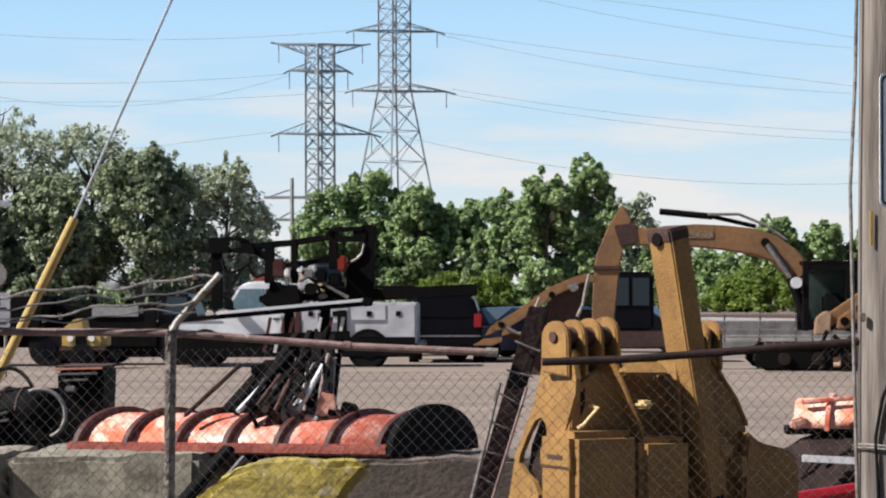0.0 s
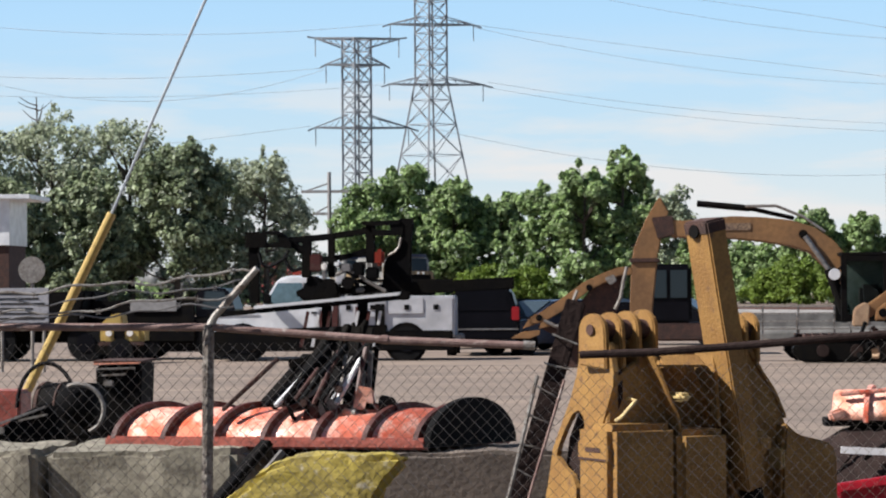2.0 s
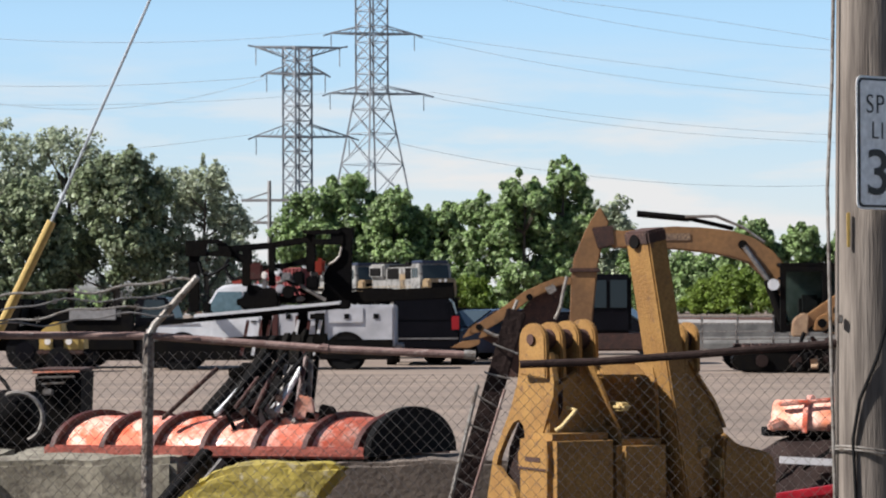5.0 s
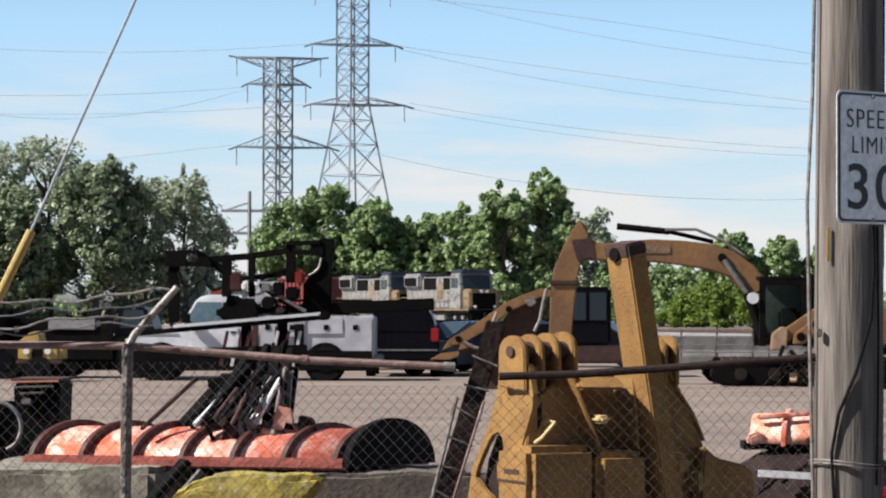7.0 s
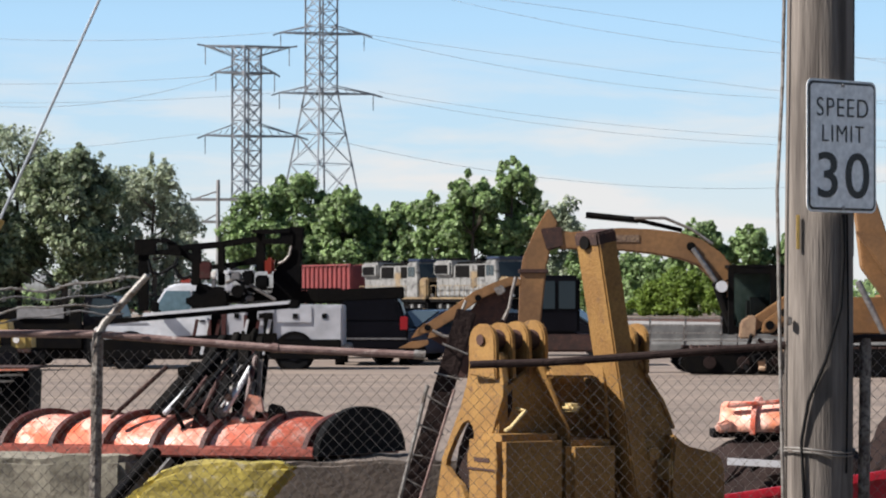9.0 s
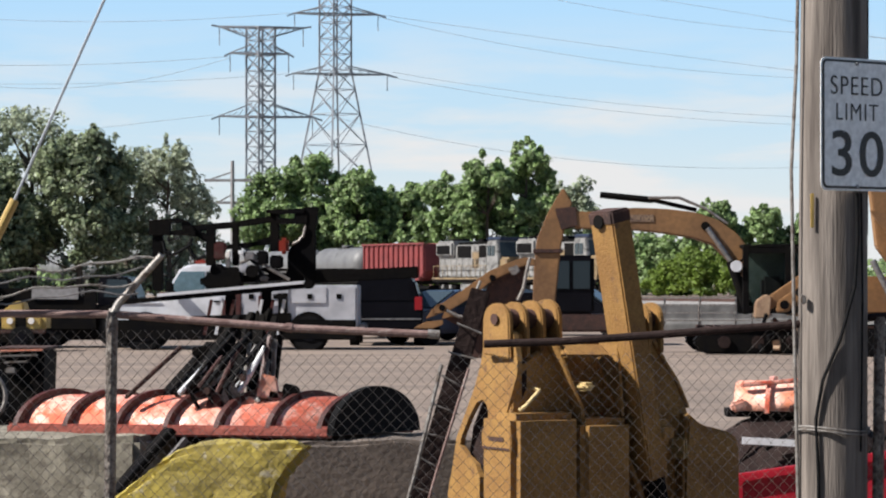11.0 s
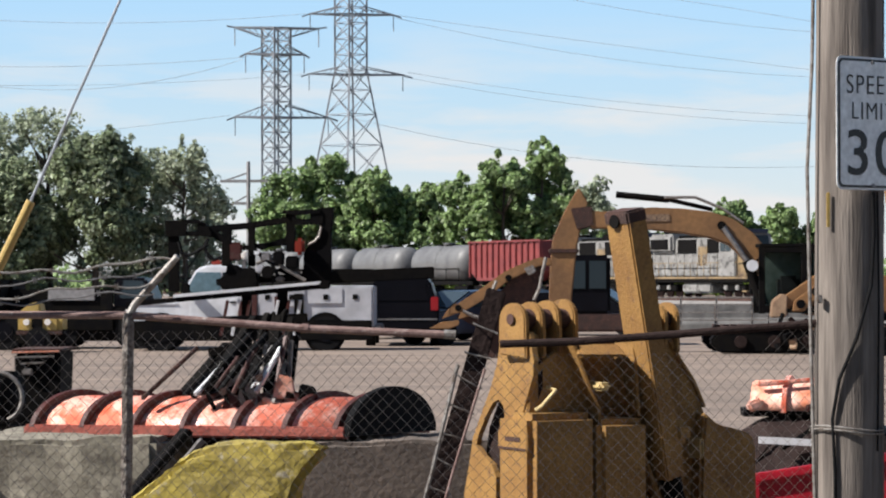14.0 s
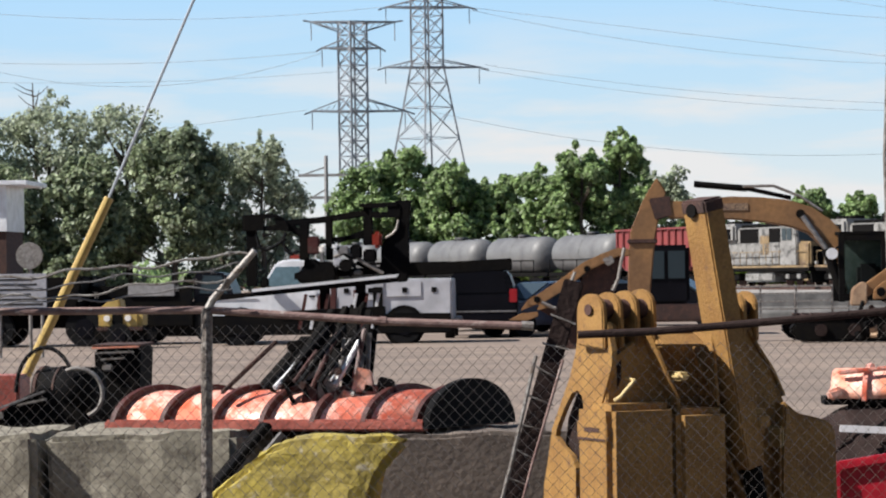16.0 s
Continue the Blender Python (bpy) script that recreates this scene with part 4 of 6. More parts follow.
def excavator():
    t = thing("excavator", "yellow tracked excavator with raised boom", "excavator", (7.9, 64, 0), "excavators")
    def P(x, z):
        return x - 7.9, z
    bm = prism(B(), [P(2.5, 3.3), P(2.97, 3.22), P(3.5, 3.28), P(4.13, 3.32), P(4.8, 3.29), P(5.42, 3.22), P(5.95, 3.05), P(6.4, 2.73), P(6.75, 2.3), P(7.45, 1.45), P(7.05, 1.2), P(6.13, 2.2), P(5.85, 2.47), P(5.42, 2.62), P(4.78, 2.73), P(4.13, 2.8), P(3.48, 2.82), P(2.7, 2.85)], -0.28, 0.28, bevel=0.03)
    part("boom", bm, CAT_FAR, t)
    bm = prism(B(), [P(2.45, 3.78), P(2.66, 3.43), P(2.54, 3.1), P(2.4, 2.46), P(2.36, 2.07), P(2.24, 0.9), P(1.98, 0.7), P(1.75, 0.95), P(1.79, 2.07), P(1.85, 2.6), P(2.12, 3.24), P(2.3, 3.55)], -0.22, 0.22, bevel=0.03)
    part("stick", bm, CAT_FAR, t)
    part("stick_clamp", box(B(), 1.76 - 7.9, 2.44 - 7.9, -0.26, 0.26, 2.28, 2.38, bevel=0.02), RUST, t)
    part("bracket", prism(B(), [P(2.25, 3.3), P(2.75, 3.35), P(2.8, 2.9), P(2.4, 2.8)], -0.3, 0.3, bevel=0.03), RUST, t)
    bm = tube(B(), [(3.3 - 7.9, 0, 3.62), (4.5 - 7.9, 0, 3.5)], 0.075, 12)
    part("stick_cylinder", bm, BLACK, t)
    bm = tube(B(), [(4.5 - 7.9, 0, 3.5), (5.5 - 7.9, 0, 3.27)], 0.05, 10)
    part("cylinder_rod", bm, BLACK, t)
    bm = tube(B(), [(4.4 - 7.9, -0.1, 3.55), (5.1 - 7.9, -0.1, 3.55), (5.7 - 7.9, -0.1, 3.3), (6.2 - 7.9, -0.1, 2.95)], 0.035, 6)
    part("hydraulic_hose", bm, GALV, t)
    part("boom_pin", disc(B(), (5.68 - 7.9, -0.3, 2.9), 0.1, 0.08, "y", 16), BLACK, t)
    part("boom_cylinder", tube(B(), [(5.72 - 7.9, -0.36, 2.85), (6.25 - 7.9, -0.36, 2.1)], 0.06, 10), STEEL, t)
    part("boom_cylinder_barrel", tube(B(), [(6.25 - 7.9, -0.36, 2.1), (6.6 - 7.9, -0.36, 1.1)], 0.12, 10), BLACK, t)
    part("name_panel", box(B(), P(3.9, 0)[0], P(4.5, 0)[0], -0.295, -0.285, 3.0, 3.16), BOOM_MARK, t, "faded pale lettering panel on the boom")
    # The cab is an open black frame with panes.
    x0, x1 = 6.5 - 7.9, 7.8 - 7.9
    cab = part("cab", box(B(), x0 - 0.05, x1 + 0.05, -1.25, 0.15, 2.4, 2.47, bevel=0.01), BLACK, t, "open black cab frame")
    for y in (-1.2, 0.1):
        for x in (x0, x1 - 0.35, x1):
            part("pillar", beam(B(), (x, y, 0.9), (x, y, 2.4), 0.13), BLACK, cab)
        part("cab_rail", beam(B(), (x0 - 0.06, y, 2.33), (x1 + 0.06, y, 2.33), 0.12), BLACK, cab)
        part("sill", beam(B(), (x0, y, 1.0), (x1, y, 1.0), 0.16), BLACK, cab)
    part("window", box(B(), x0 + 0.06, x1 - 0.42, -1.2, -1.19, 1.1, 2.32), CLEAR, cab)
    part("rear_window", box(B(), x1 - 0.3, x1 - 0.06, -1.2, -1.19, 1.1, 2.32), CLEAR, cab)
    part("seat", box(B(), x0 + 0.4, x0 + 0.9, -0.8, -0.45, 1.05, 1.75, bevel=0.08), RUBBER, cab)
    part("inner_window", box(B(), x0 + 0.02, x1 - 0.02, -0.42, -0.38, 0.95, 2.36), DIM_PANE, cab)
    # The mirror is a plain white disc.
    part("mirror", disc(B(), (x0 - 0.22, -1.3, 1.98), 0.13, 0.05, "y", 20), WHITE, cab, "white round mirror beside the cab")
    part("mirror_arm", beam(B(), (x0 - 0.22, -1.27, 2.0), (x0, -1.2, 2.2), 0.035), BLACK, cab)
    part("house", box(B(), -0.3, 2.3, -1.3, 1.3, 0.85, 1.75, bevel=0.1), CAT_FAR, t)
    part("counterweight", box(B(), 2.0, 2.75, -1.35, 1.35, 0.8, 1.8, bevel=0.2), CAT_FAR, t)
    for y in (-1.1, 1.1):
        bm = B()
        out = [(-2.35, 0.12), (2.35, 0.12), (2.6, 0.38), (2.35, 0.68), (-2.35, 0.68), (-2.6, 0.38)]
        prism(bm, [(a, b - 0.1) for a, b in out], y - 0.28, y + 0.28, bevel=0.05)
        tr = part("track", bm, BLACK, t)
        for k in range(24):
            part("track_shoe", box(B(), -2.3 + k * 0.2, -2.16 + k * 0.2, y - 0.32, y + 0.32, 0.575, 0.625), RUST, tr)
        for k in range(6):
            part("roller", disc(B(), (-1.9 + k * 0.75, y - 0.3, 0.28), 0.14, 0.06, "y", 16), CREOSOTE_AND_SHADE, tr)
    part("bucket_arm", prism(B(), [P(6.75, 1.15), P(7.0, 1.0), P(8.2, 1.75), P(8.0, 2.0)], -1.7, -1.4, bevel=0.03), CAT_FAR, t, "tan painted arm leaning before the cab")
    part("side_plate", prism(B(), [P(6.62, 0.82), P(6.98, 0.82), P(7.02, 1.3), P(6.88, 1.36), P(6.66, 1.2)], -1.78, -1.6, bevel=0.03), PALE_TAN, t, "pale tan plate")
    part("link_plate", prism(B(), [P(7.1, 0.95), P(7.35, 0.95), P(7.9, 1.5), P(8.1, 1.75), P(7.9, 1.85), P(7.5, 1.45), P(7.15, 1.2)], -1.95, -1.78, bevel=0.03), CAT_FAR, t)
    for x, z in ((7.28, 1.12), (7.62, 1.4)):
        part("link_bore", disc(B(), (x - 7.9, -1.96, z), 0.1, 0.03, "y", 18), BLACK, t)
    rng = random.Random(4)
    for k in range(22):
        a = Vector((rng.uniform(-1.3, 0.9), rng.uniform(-1.9, -1.6), rng.uniform(0.1, 0.95)))
        d = Vector((rng.uniform(-0.3, 0.3), rng.uniform(-0.1, 0.1), rng.uniform(-0.3, 0.3)))
        low = a + d
        low.z = max(low.z, 0.08)
        part("undercarriage_bar", beam(B(), a, low, rng.uniform(0.06, 0.16), bevel=0.015), (BLACK, BLACK, RUST, BLACK, PALE_TAN, CREOSOTE_AND_SHADE)[k % 6], t)


def grapple():
    t = thing("hydraulic_thumb", "worn tan hydraulic thumb with claw teeth and pale hoses", "attachment", (0.5, 60, 0))

    def P(x, z):
        return x - 0.5, z
    part("arm", prism(B(), [P(-0.5, 0.93), P(-0.2, 0.98), P(0.3, 1.28), P(0.78, 1.66), P(1.44, 1.97), P(1.72, 1.98), P(1.68, 2.14), P(1.44, 2.16), P(1.1, 2.04), P(0.7, 1.86), P(0.2, 1.5), P(-0.26, 1.2), P(-0.48, 1.08)], -0.12, 0.25, bevel=0.02), CAT_FAR, t)
    part("cheek", prism(B(), [P(0.1, 0.0), P(1.1, 0.0), P(1.3, 0.9), P(1.5, 1.7), P(1.49, 2.0), P(0.8, 1.68), P(0.5, 1.28), P(0.3, 0.8)], 0.02, 0.3, bevel=0.02), RUST, t)
    part("lower_link", prism(B(), [P(-0.35, 0.9), P(-0.1, 0.98), P(0.45, 0.86), P(0.5, 0.7), P(0.1, 0.66)], -0.05, 0.2, bevel=0.02), RUST, t)
    part("tooth", prism(B(), [P(-0.92, 0.64), P(-0.66, 0.78), P(-0.28, 0.82), P(-0.28, 0.72), P(-0.5, 0.63)], -0.16, 0.1, bevel=0.015), CAT_FAR, t)
    part("tooth", prism(B(), [P(-0.66, 0.84), P(-0.53, 1.04), P(-0.35, 1.18), P(-0.24, 1.06), P(-0.42, 0.92)], -0.1, 0.14, bevel=0.015), CAT_FAR, t)
    part("tip", prism(B(), [P(-0.3, 0.84), P(-0.05, 0.9), P(0.0, 0.98), P(-0.25, 1.0)], -0.2, -0.1, bevel=0.01), CAT_FAR, t)
    for pts in ([(1.58, 2.16), (1.5, 1.83), (1.44, 1.5), (1.32, 1.25)], [(0.52, 1.66), (0.38, 1.3), (0.32, 0.82), (0.38, 0.4)], [(-0.2, 1.02), (0.05, 0.9), (0.32, 0.86), (0.55, 0.88)]):
        part("hose", tube(B(), [(x - 0.5, -0.24, z) for x, z in pts], 0.036, 8), GALV, t, "pale hydraulic hose")
    part("fitting", prism(B(), [P(1.1, 1.92), P(1.3, 2.0), P(1.38, 1.86), P(1.22, 1.76)], -0.26, -0.14, bevel=0.02), GALV, t)
    for x, z in ((0.78, 1.72), (-0.3, 1.08), (0.36, 0.8)):
        part("pin", disc(B(), (x - 0.5, -0.15, z), 0.07, 0.08, "y", 16), BLACK, t)


def second_excavator():
    t = thing("excavator", "yellow excavator standing by the fence", "excavator", (10.6, 62, 0), "excavators")
    def P(x, z):
        return x - 10.6, z
    part("boom", prism(B(), [P(9.15, 3.75), P(9.6, 3.9), P(9.95, 2.8), P(10.7, 1.4), P(10.2, 1.2), P(9.3, 2.4)], -0.25, 0.25, bevel=0.03), CAT_FAR, t)
    part("stick", prism(B(), [P(9.1, 3.2), P(9.8, 2.2), P(10.6, 2.5), P(10.4, 2.9)], -0.6, -0.3, bevel=0.03), CAT_FAR, t)
    part("boom_cylinder", tube(B(), [(9.15 - 10.6, -0.5, 2.1), (9.75 - 10.6, -0.5, 0.9)], 0.07, 10), STEEL, t)
    part("house", box(B(), -0.6, 2.4, -1.2, 1.2, 0.85, 1.7, bevel=0.1), CAT_FAR, t)
    for y in (-1.0, 1.0):
        part("track", prism(B(), [(-1.9, 0.0), (1.9, 0.0), (2.15, 0.32), (1.9, 0.62), (-1.9, 0.62), (-2.15, 0.32)], y - 0.28, y + 0.28, bevel=0.05), BLACK, t)


def yard_fence():
    t = thing("yard_fence", "low grey steel rail fence along the yard's far edge", "fence", (10.5, 90.5, 0))
    for k in range(14):
        part("post", beam(B(), (-7.2 + k * 1.15, 0, 0), (-7.2 + k * 1.15, 0, 1.12), 0.06), GALV, t)
    for z in (0.35, 0.6, 0.85, 1.08):
        part("rail", beam(B(), (-7.3, -0.04, z), (7.9, -0.04, z), 0.05), GALV, t)


def far_left_building():
    b = thing("site_office", "pale blue-grey site cabin with a flat white roof", "building", (-25.2, 120, 0))
    part("wall", box(B(), -3.0, 2.15, -2, 2, 3.7, 5.65), WHITE, b)
    part("roof", box(B(), -3.3, 3.1, -2.4, 2.4, 5.65, 5.85, bevel=0.03), WHITE, b)
    part("base", box(B(), -3.0, 2.1, -1.9, 1.9, 0, 3.7), RUST, b, "dark red-brown lower storey")
    part("window", box(B(), -1.2, 1.4, -2.02, -1.98, 4.1, 5.2), GLASS, b)
    s = thing("disc_sign", "plain grey round sign on a thin post", "sign", (-11.23, 60, 0))
    part("post", tube(B(), [(0, 0, 0), (0, 0, 2.2)], 0.04, 8), GALV, s)
    part("plate", disc(B(), (0, -0.05, 2.18), 0.29, 0.03, "y", 28), GALV, s)
    n = thing("notice_board", "white notice board with rows of unreadable lines", "sign", (-11.25, 59, 0))
    for x in (-0.45, 0.45):
        part("post", tube(B(), [(x, 0.04, 0), (x, 0.04, 1.75)], 0.035, 8), GALV, n)
    part("board", box(B(), -0.56, 0.56, -0.03, 0.0, 1.05, 1.79, bevel=0.008), NOTICE, n)
    for k in range(6):
        part("text_bar", box(B(), -0.48, 0.48 - 0.13 * (k % 3), -0.036, -0.031, 1.12 + k * 0.105, 1.16 + k * 0.105), SIGN_BLACK, n)


FAR_CONCRETE = material("sooty_barrier_concrete", (0.19, 0.185, 0.18), (0.10, 0.098, 0.096), 0.95, scale=2.2, grain=9, bump=0.4)


def far_barrier():
    for k in range(9):
        b = thing("concrete_barrier", "low pale grey concrete road barrier", "barrier", (3.6 + k * 1.75, 92, 0), "distant barriers")
        part("body", prism(B(), [(-0.3, 0), (0.3, 0), (0.26, 0.2), (0.12, 0.4), (0.1, 0.82), (-0.1, 0.82), (-0.12, 0.4), (-0.26, 0.2)], -0.86, 0.86, pose(0, 0, 0, 0, 0, 90), bevel=0.015), FAR_CONCRETE, b)


# ---- the near yard ----
def block(x0, x1, y0, height, turn, mat, label, seed):
    b = thing("concrete_block", label, "concrete block", ((x0 + x1) / 2, y0 + 0.45, 0), "row of concrete blocks", turn)
    w = (x1 - x0) / 2
    bm = box(B(), -w, w, -0.45, 0.45, 0, height, bevel=0.035)
    bmesh.ops.subdivide_edges(bm, edges=[e for e in bm.edges if e.calc_length() > 0.3], cuts=9, use_grid_fill=True)
    for v in bm.verts:
        v.co += noise.noise_vector(v.co * 4 + Vector((seed, 0, 0))) * 0.026 + noise.noise_vector(v.co * 13 + Vector((seed, 9, 0))) * 0.006
        v.co.z = max(v.co.z, 0.0)
    part("casting", bm, mat, b)


def near_blocks():
    grey = "weathered grey cast concrete block"
    block(-4.66, -3.67, 14.62, 0.865, -6, CONCRETE, grey, 1)
    block(-3.64, -2.66, 14.62, 0.875, -7, CONCRETE, grey, 2)
    block(-2.63, -1.60, 14.62, 0.87, -6, CONCRETE, grey, 3)
    c = thing("concrete_block", "broken concrete block with worn yellow paint", "concrete block", (-1.17, 13.85, 0), "row of concrete blocks", -3)
    bm = prism(B(), [(-0.7, 0.0), (0.24, 0.0), (0.27, 0.6), (0.32, 0.74), (0.425, 0.84), (0.39, 0.87), (0.2, 0.88), (0.02, 0.883), (-0.18, 0.866), (-0.28, 0.825), (-0.36, 0.725), (-0.5, 0.645), (-0.62, 0.54)], 0.0, 0.24, bevel=0.03)
    bmesh.ops.triangulate(bm, faces=bm.faces[:])
    bmesh.ops.subdivide_edges(bm, edges=[e for e in bm.edges if e.calc_length() > 0.12], cuts=5, use_grid_fill=True)
    for v in bm.verts:
        v.co += (noise.noise_vector(v.co * 5) * 0.03 + noise.noise_vector(v.co * 15) * 0.011 + Vector((0, 0.12 * v.co.z, 0))) if v.co.z > 0.01 else Vector()
        v.co.z = min(v.co.z, 0.888)
    part("casting", bm, YELLOW_BLOCK, c)
    # This block is darker and browner than the grey ones.
    d = thing("concrete_block", "dark brown concrete block with worn edges", "concrete block", (-0.34, 14.66, 0), "row of concrete blocks", 2)
    bm = prism(B(), [(-0.66, 0), (0.48, 0), (0.44, 0.845), (0.0, 0.855), (-0.56, 0.84)], 0.0, 0.9, bevel=0.02)
    bmesh.ops.subdivide_edges(bm, edges=[e for e in bm.edges if e.calc_length() > 0.3], cuts=8, use_grid_fill=True)
    for v in bm.verts:
        v.co += noise.noise_vector(v.co * 5) * 0.018 + noise.noise_vector(v.co * 14) * 0.005 if v.co.z > 0.01 else Vector()
    part("casting", bm, DARK_BLOCK, d)


def gap_filler_sheet():
    # Added dark sheet; it hides bright ground in the dark gap under the plow.
    t = thing("steel_plate", "added dark sheet closing the gap behind the concrete blocks", "steel plate", (-1.2, 15.58, 0))
    part("plate", box(B(), -0.6, 0.55, -0.02, 0.02, 0, 0.865, bevel=0.006), CREOSOTE_AND_SHADE, t)


RED_EDGE = material("worn_dull_red_edge", (0.40, 0.12, 0.09), (0.26, 0.06, 0.045), 0.5, scale=6, grain=40, bump=0.3, dirt=(0.14, 0.05, 0.04), dirt_at=0.6)


def plow():
    t = thing("snow_plow", "orange-red curved snow plow blade with dark ribs", "snow plow", (-0.43, 15.0, 0.87), "", 168)
    # In its own space the blade runs along +x from its black end.
    L, R, H, n = 1.80, 0.3, 0.195, 18
    def shell(x0, x1, r, h, thick):
        bm, ring = B(), []
        for q, k0 in ((1.0, 0), (1 - thick, 0)):
            for x in (x0, x1):
                ring.append([bm.verts.new((x, -math.cos(k * math.pi / n) * r * q, math.sin(k * math.pi / n) * h * q)) for k in range(n + 1)])
        a, b, c, d = ring
        for k in range(n):
            bm.faces.new((a[k], a[k + 1], b[k + 1], b[k]))
            bm.faces.new((c[k], d[k], d[k + 1], c[k + 1]))
            bm.faces.new((a[k], c[k], c[k + 1], a[k + 1]))
            bm.faces.new((b[k], b[k + 1], d[k + 1], d[k]))
        bmesh.ops.recalc_face_normals(bm, faces=bm.faces[:])
        return bm
    part("moldboard", shell(0.04, L, R, H, 0.05), ORANGE, t, "", True)
    for k in range(7):
        part("rib", shell(0.07 + k * 0.282, 0.097 + k * 0.282, R * 1.14, H * 1.17, 0.17), RED_DARK, t)
    bm = B()
    a = [bm.verts.new((0.0, -math.cos(k * math.pi / 20) * R * 1.14, math.sin(k * math.pi / 20) * H * 1.3)) for k in range(21)]
    b = [bm.verts.new((0.035, v.co.y, v.co.z)) for v in a]
    bm.faces.new(a), bm.faces.new(b[::-1])
    for k in range(21):
        bm.faces.new((a[k], b[k], b[(k + 1) % 21], a[(k + 1) % 21]))
    bmesh.ops.recalc_face_normals(bm, faces=bm.faces[:])
    part("end_plate", bm, RUBBER, t, "black rubber end plate")
    for s in (1, -1):
        part("cutting_edge", box(B(), 0.02, L + 0.02, s * (R + 0.02) - 0.025, s * (R + 0.02) + 0.025, -0.012, 0.05, bevel=0.012), RED_EDGE, t)
    # The ribs and ends are raked back.
    for ob in t.children:
        for v in ob.data.vertices:
            v.co.x += 0.46 * v.co.y


def push_frame():
    t = thing("plow_push_frame", "black and grey steel plow linkage with hoses", "plow frame", (-1.25, 15.4, 0.86))
    o = Vector((-1.25, 15.4, 0.86))
    rng = random.Random(31)
    bars = [
        ("arm", (-1.64, 15.2, 0.98), (-1.36, 15.6, 1.32), 0.075, BLACK), ("stay", (-1.78, 15.0, 1.06), (-1.5, 15.2, 1.33), 0.022, RUST),
        ("arm", (-1.70, 15.1, 0.95), (-1.45, 15.5, 1.2), 0.03, STEEL),
        ("cross_bar", (-1.45, 15.3, 1.30), (-0.98, 15.3, 1.34), 0.05, BLACK), ("cross_bar", (-1.38, 15.2, 1.17), (-1.02, 15.2, 1.13), 0.06, BLACK),
        ("cross_bar", (-1.5, 15.5, 1.46), (-0.92, 15.5, 1.48), 0.06, BLACK), ("cross_bar", (-1.32, 15.15, 1.08), (-1.16, 15.15, 1.09), 0.07, BLACK)]
    for k in range(34):
        x = -1.52 + (k % 17) * 0.032
        lean = 0.24 - 0.011 * (k % 17) + rng.uniform(-0.1, 0.07)
        top = rng.uniform(1.3, 1.54)
        # Pale bars among the black ones paint highlights on the linkage.
        m = (BLACK, GALV, BLACK, BLACK, RED_DARK, BLACK, STEEL, BLACK, WHITE, BLACK)[k % 10]
        bars.append(("arm", (x, 15.0 + rng.uniform(0, 0.3) - (0 if m is BLACK else 0.1), rng.uniform(0.99, 1.12)), (x + lean * 0.9, 15.4 if m is BLACK else 15.15, top - (0 if m is BLACK else 0.1)), rng.uniform(0.018, 0.05) if m is BLACK else rng.uniform(0.016, 0.03), m))
    for name, a, b, w, m in bars:
        part(name, beam(B(), Vector(a) - o, Vector(b) - o, w, bevel=0.005), m, t)
    for x, z, m in ((-1.02, 1.12, BLEACHED), (-0.98, 1.04, RED_DARK), (-0.9, 1.07, BLACK), (-1.1, 1.0, BLEACHED), (-1.3, 1.02, RED_DARK), (-1.22, 1.06, GALV)):
        part("bracket", prism(B(), [(-0.06, -0.06), (0.07, -0.07), (0.05, 0.05), (-0.03, 0.07)], -0.03, 0.03, Matrix.Translation(Vector((x, 15.0, z)) - o), bevel=0.008), m, t)
    part("pin", disc(B(), Vector((-1.34, 14.98, 1.1)) - o, 0.02, 0.1, "y", 16), RUST, t)
    part("pin", disc(B(), Vector((-1.15, 14.98, 1.17)) - o, 0.02, 0.1, "y", 16), RUST, t)
    for k, dx in enumerate((0, 0.09, 0.2)):
        pts = [(-1.38 + dx, 15.0, 0.98), (-1.44 + dx, 14.95, 1.12), (-1.34 + dx, 14.95, 1.25), (-1.22 + dx, 15.2, 1.4)]
        part("hose", tube(B(), [Vector(p) - o for p in pts], 0.014, 6), RUBBER, t)
    part("foot", box(B(), -0.35, 0.3, -0.3, 0.05, 0.0, 0.05), BLACK, t)
    p = thing("leaning_plank", "dark plank leaning against the concrete blocks", "plank", (-2.06, 14.08, 0))
    part("board", beam(B(), (-0.17, -0.1, 0.03), (0.58, 0.36, 0.92), 0.1, 0.04, bevel=0.006), BLACK, p)
    part("rail", beam(B(), (-0.05, -0.16, 0.02), (0.66, 0.32, 0.87), 0.03, 0.03), STEEL, p)


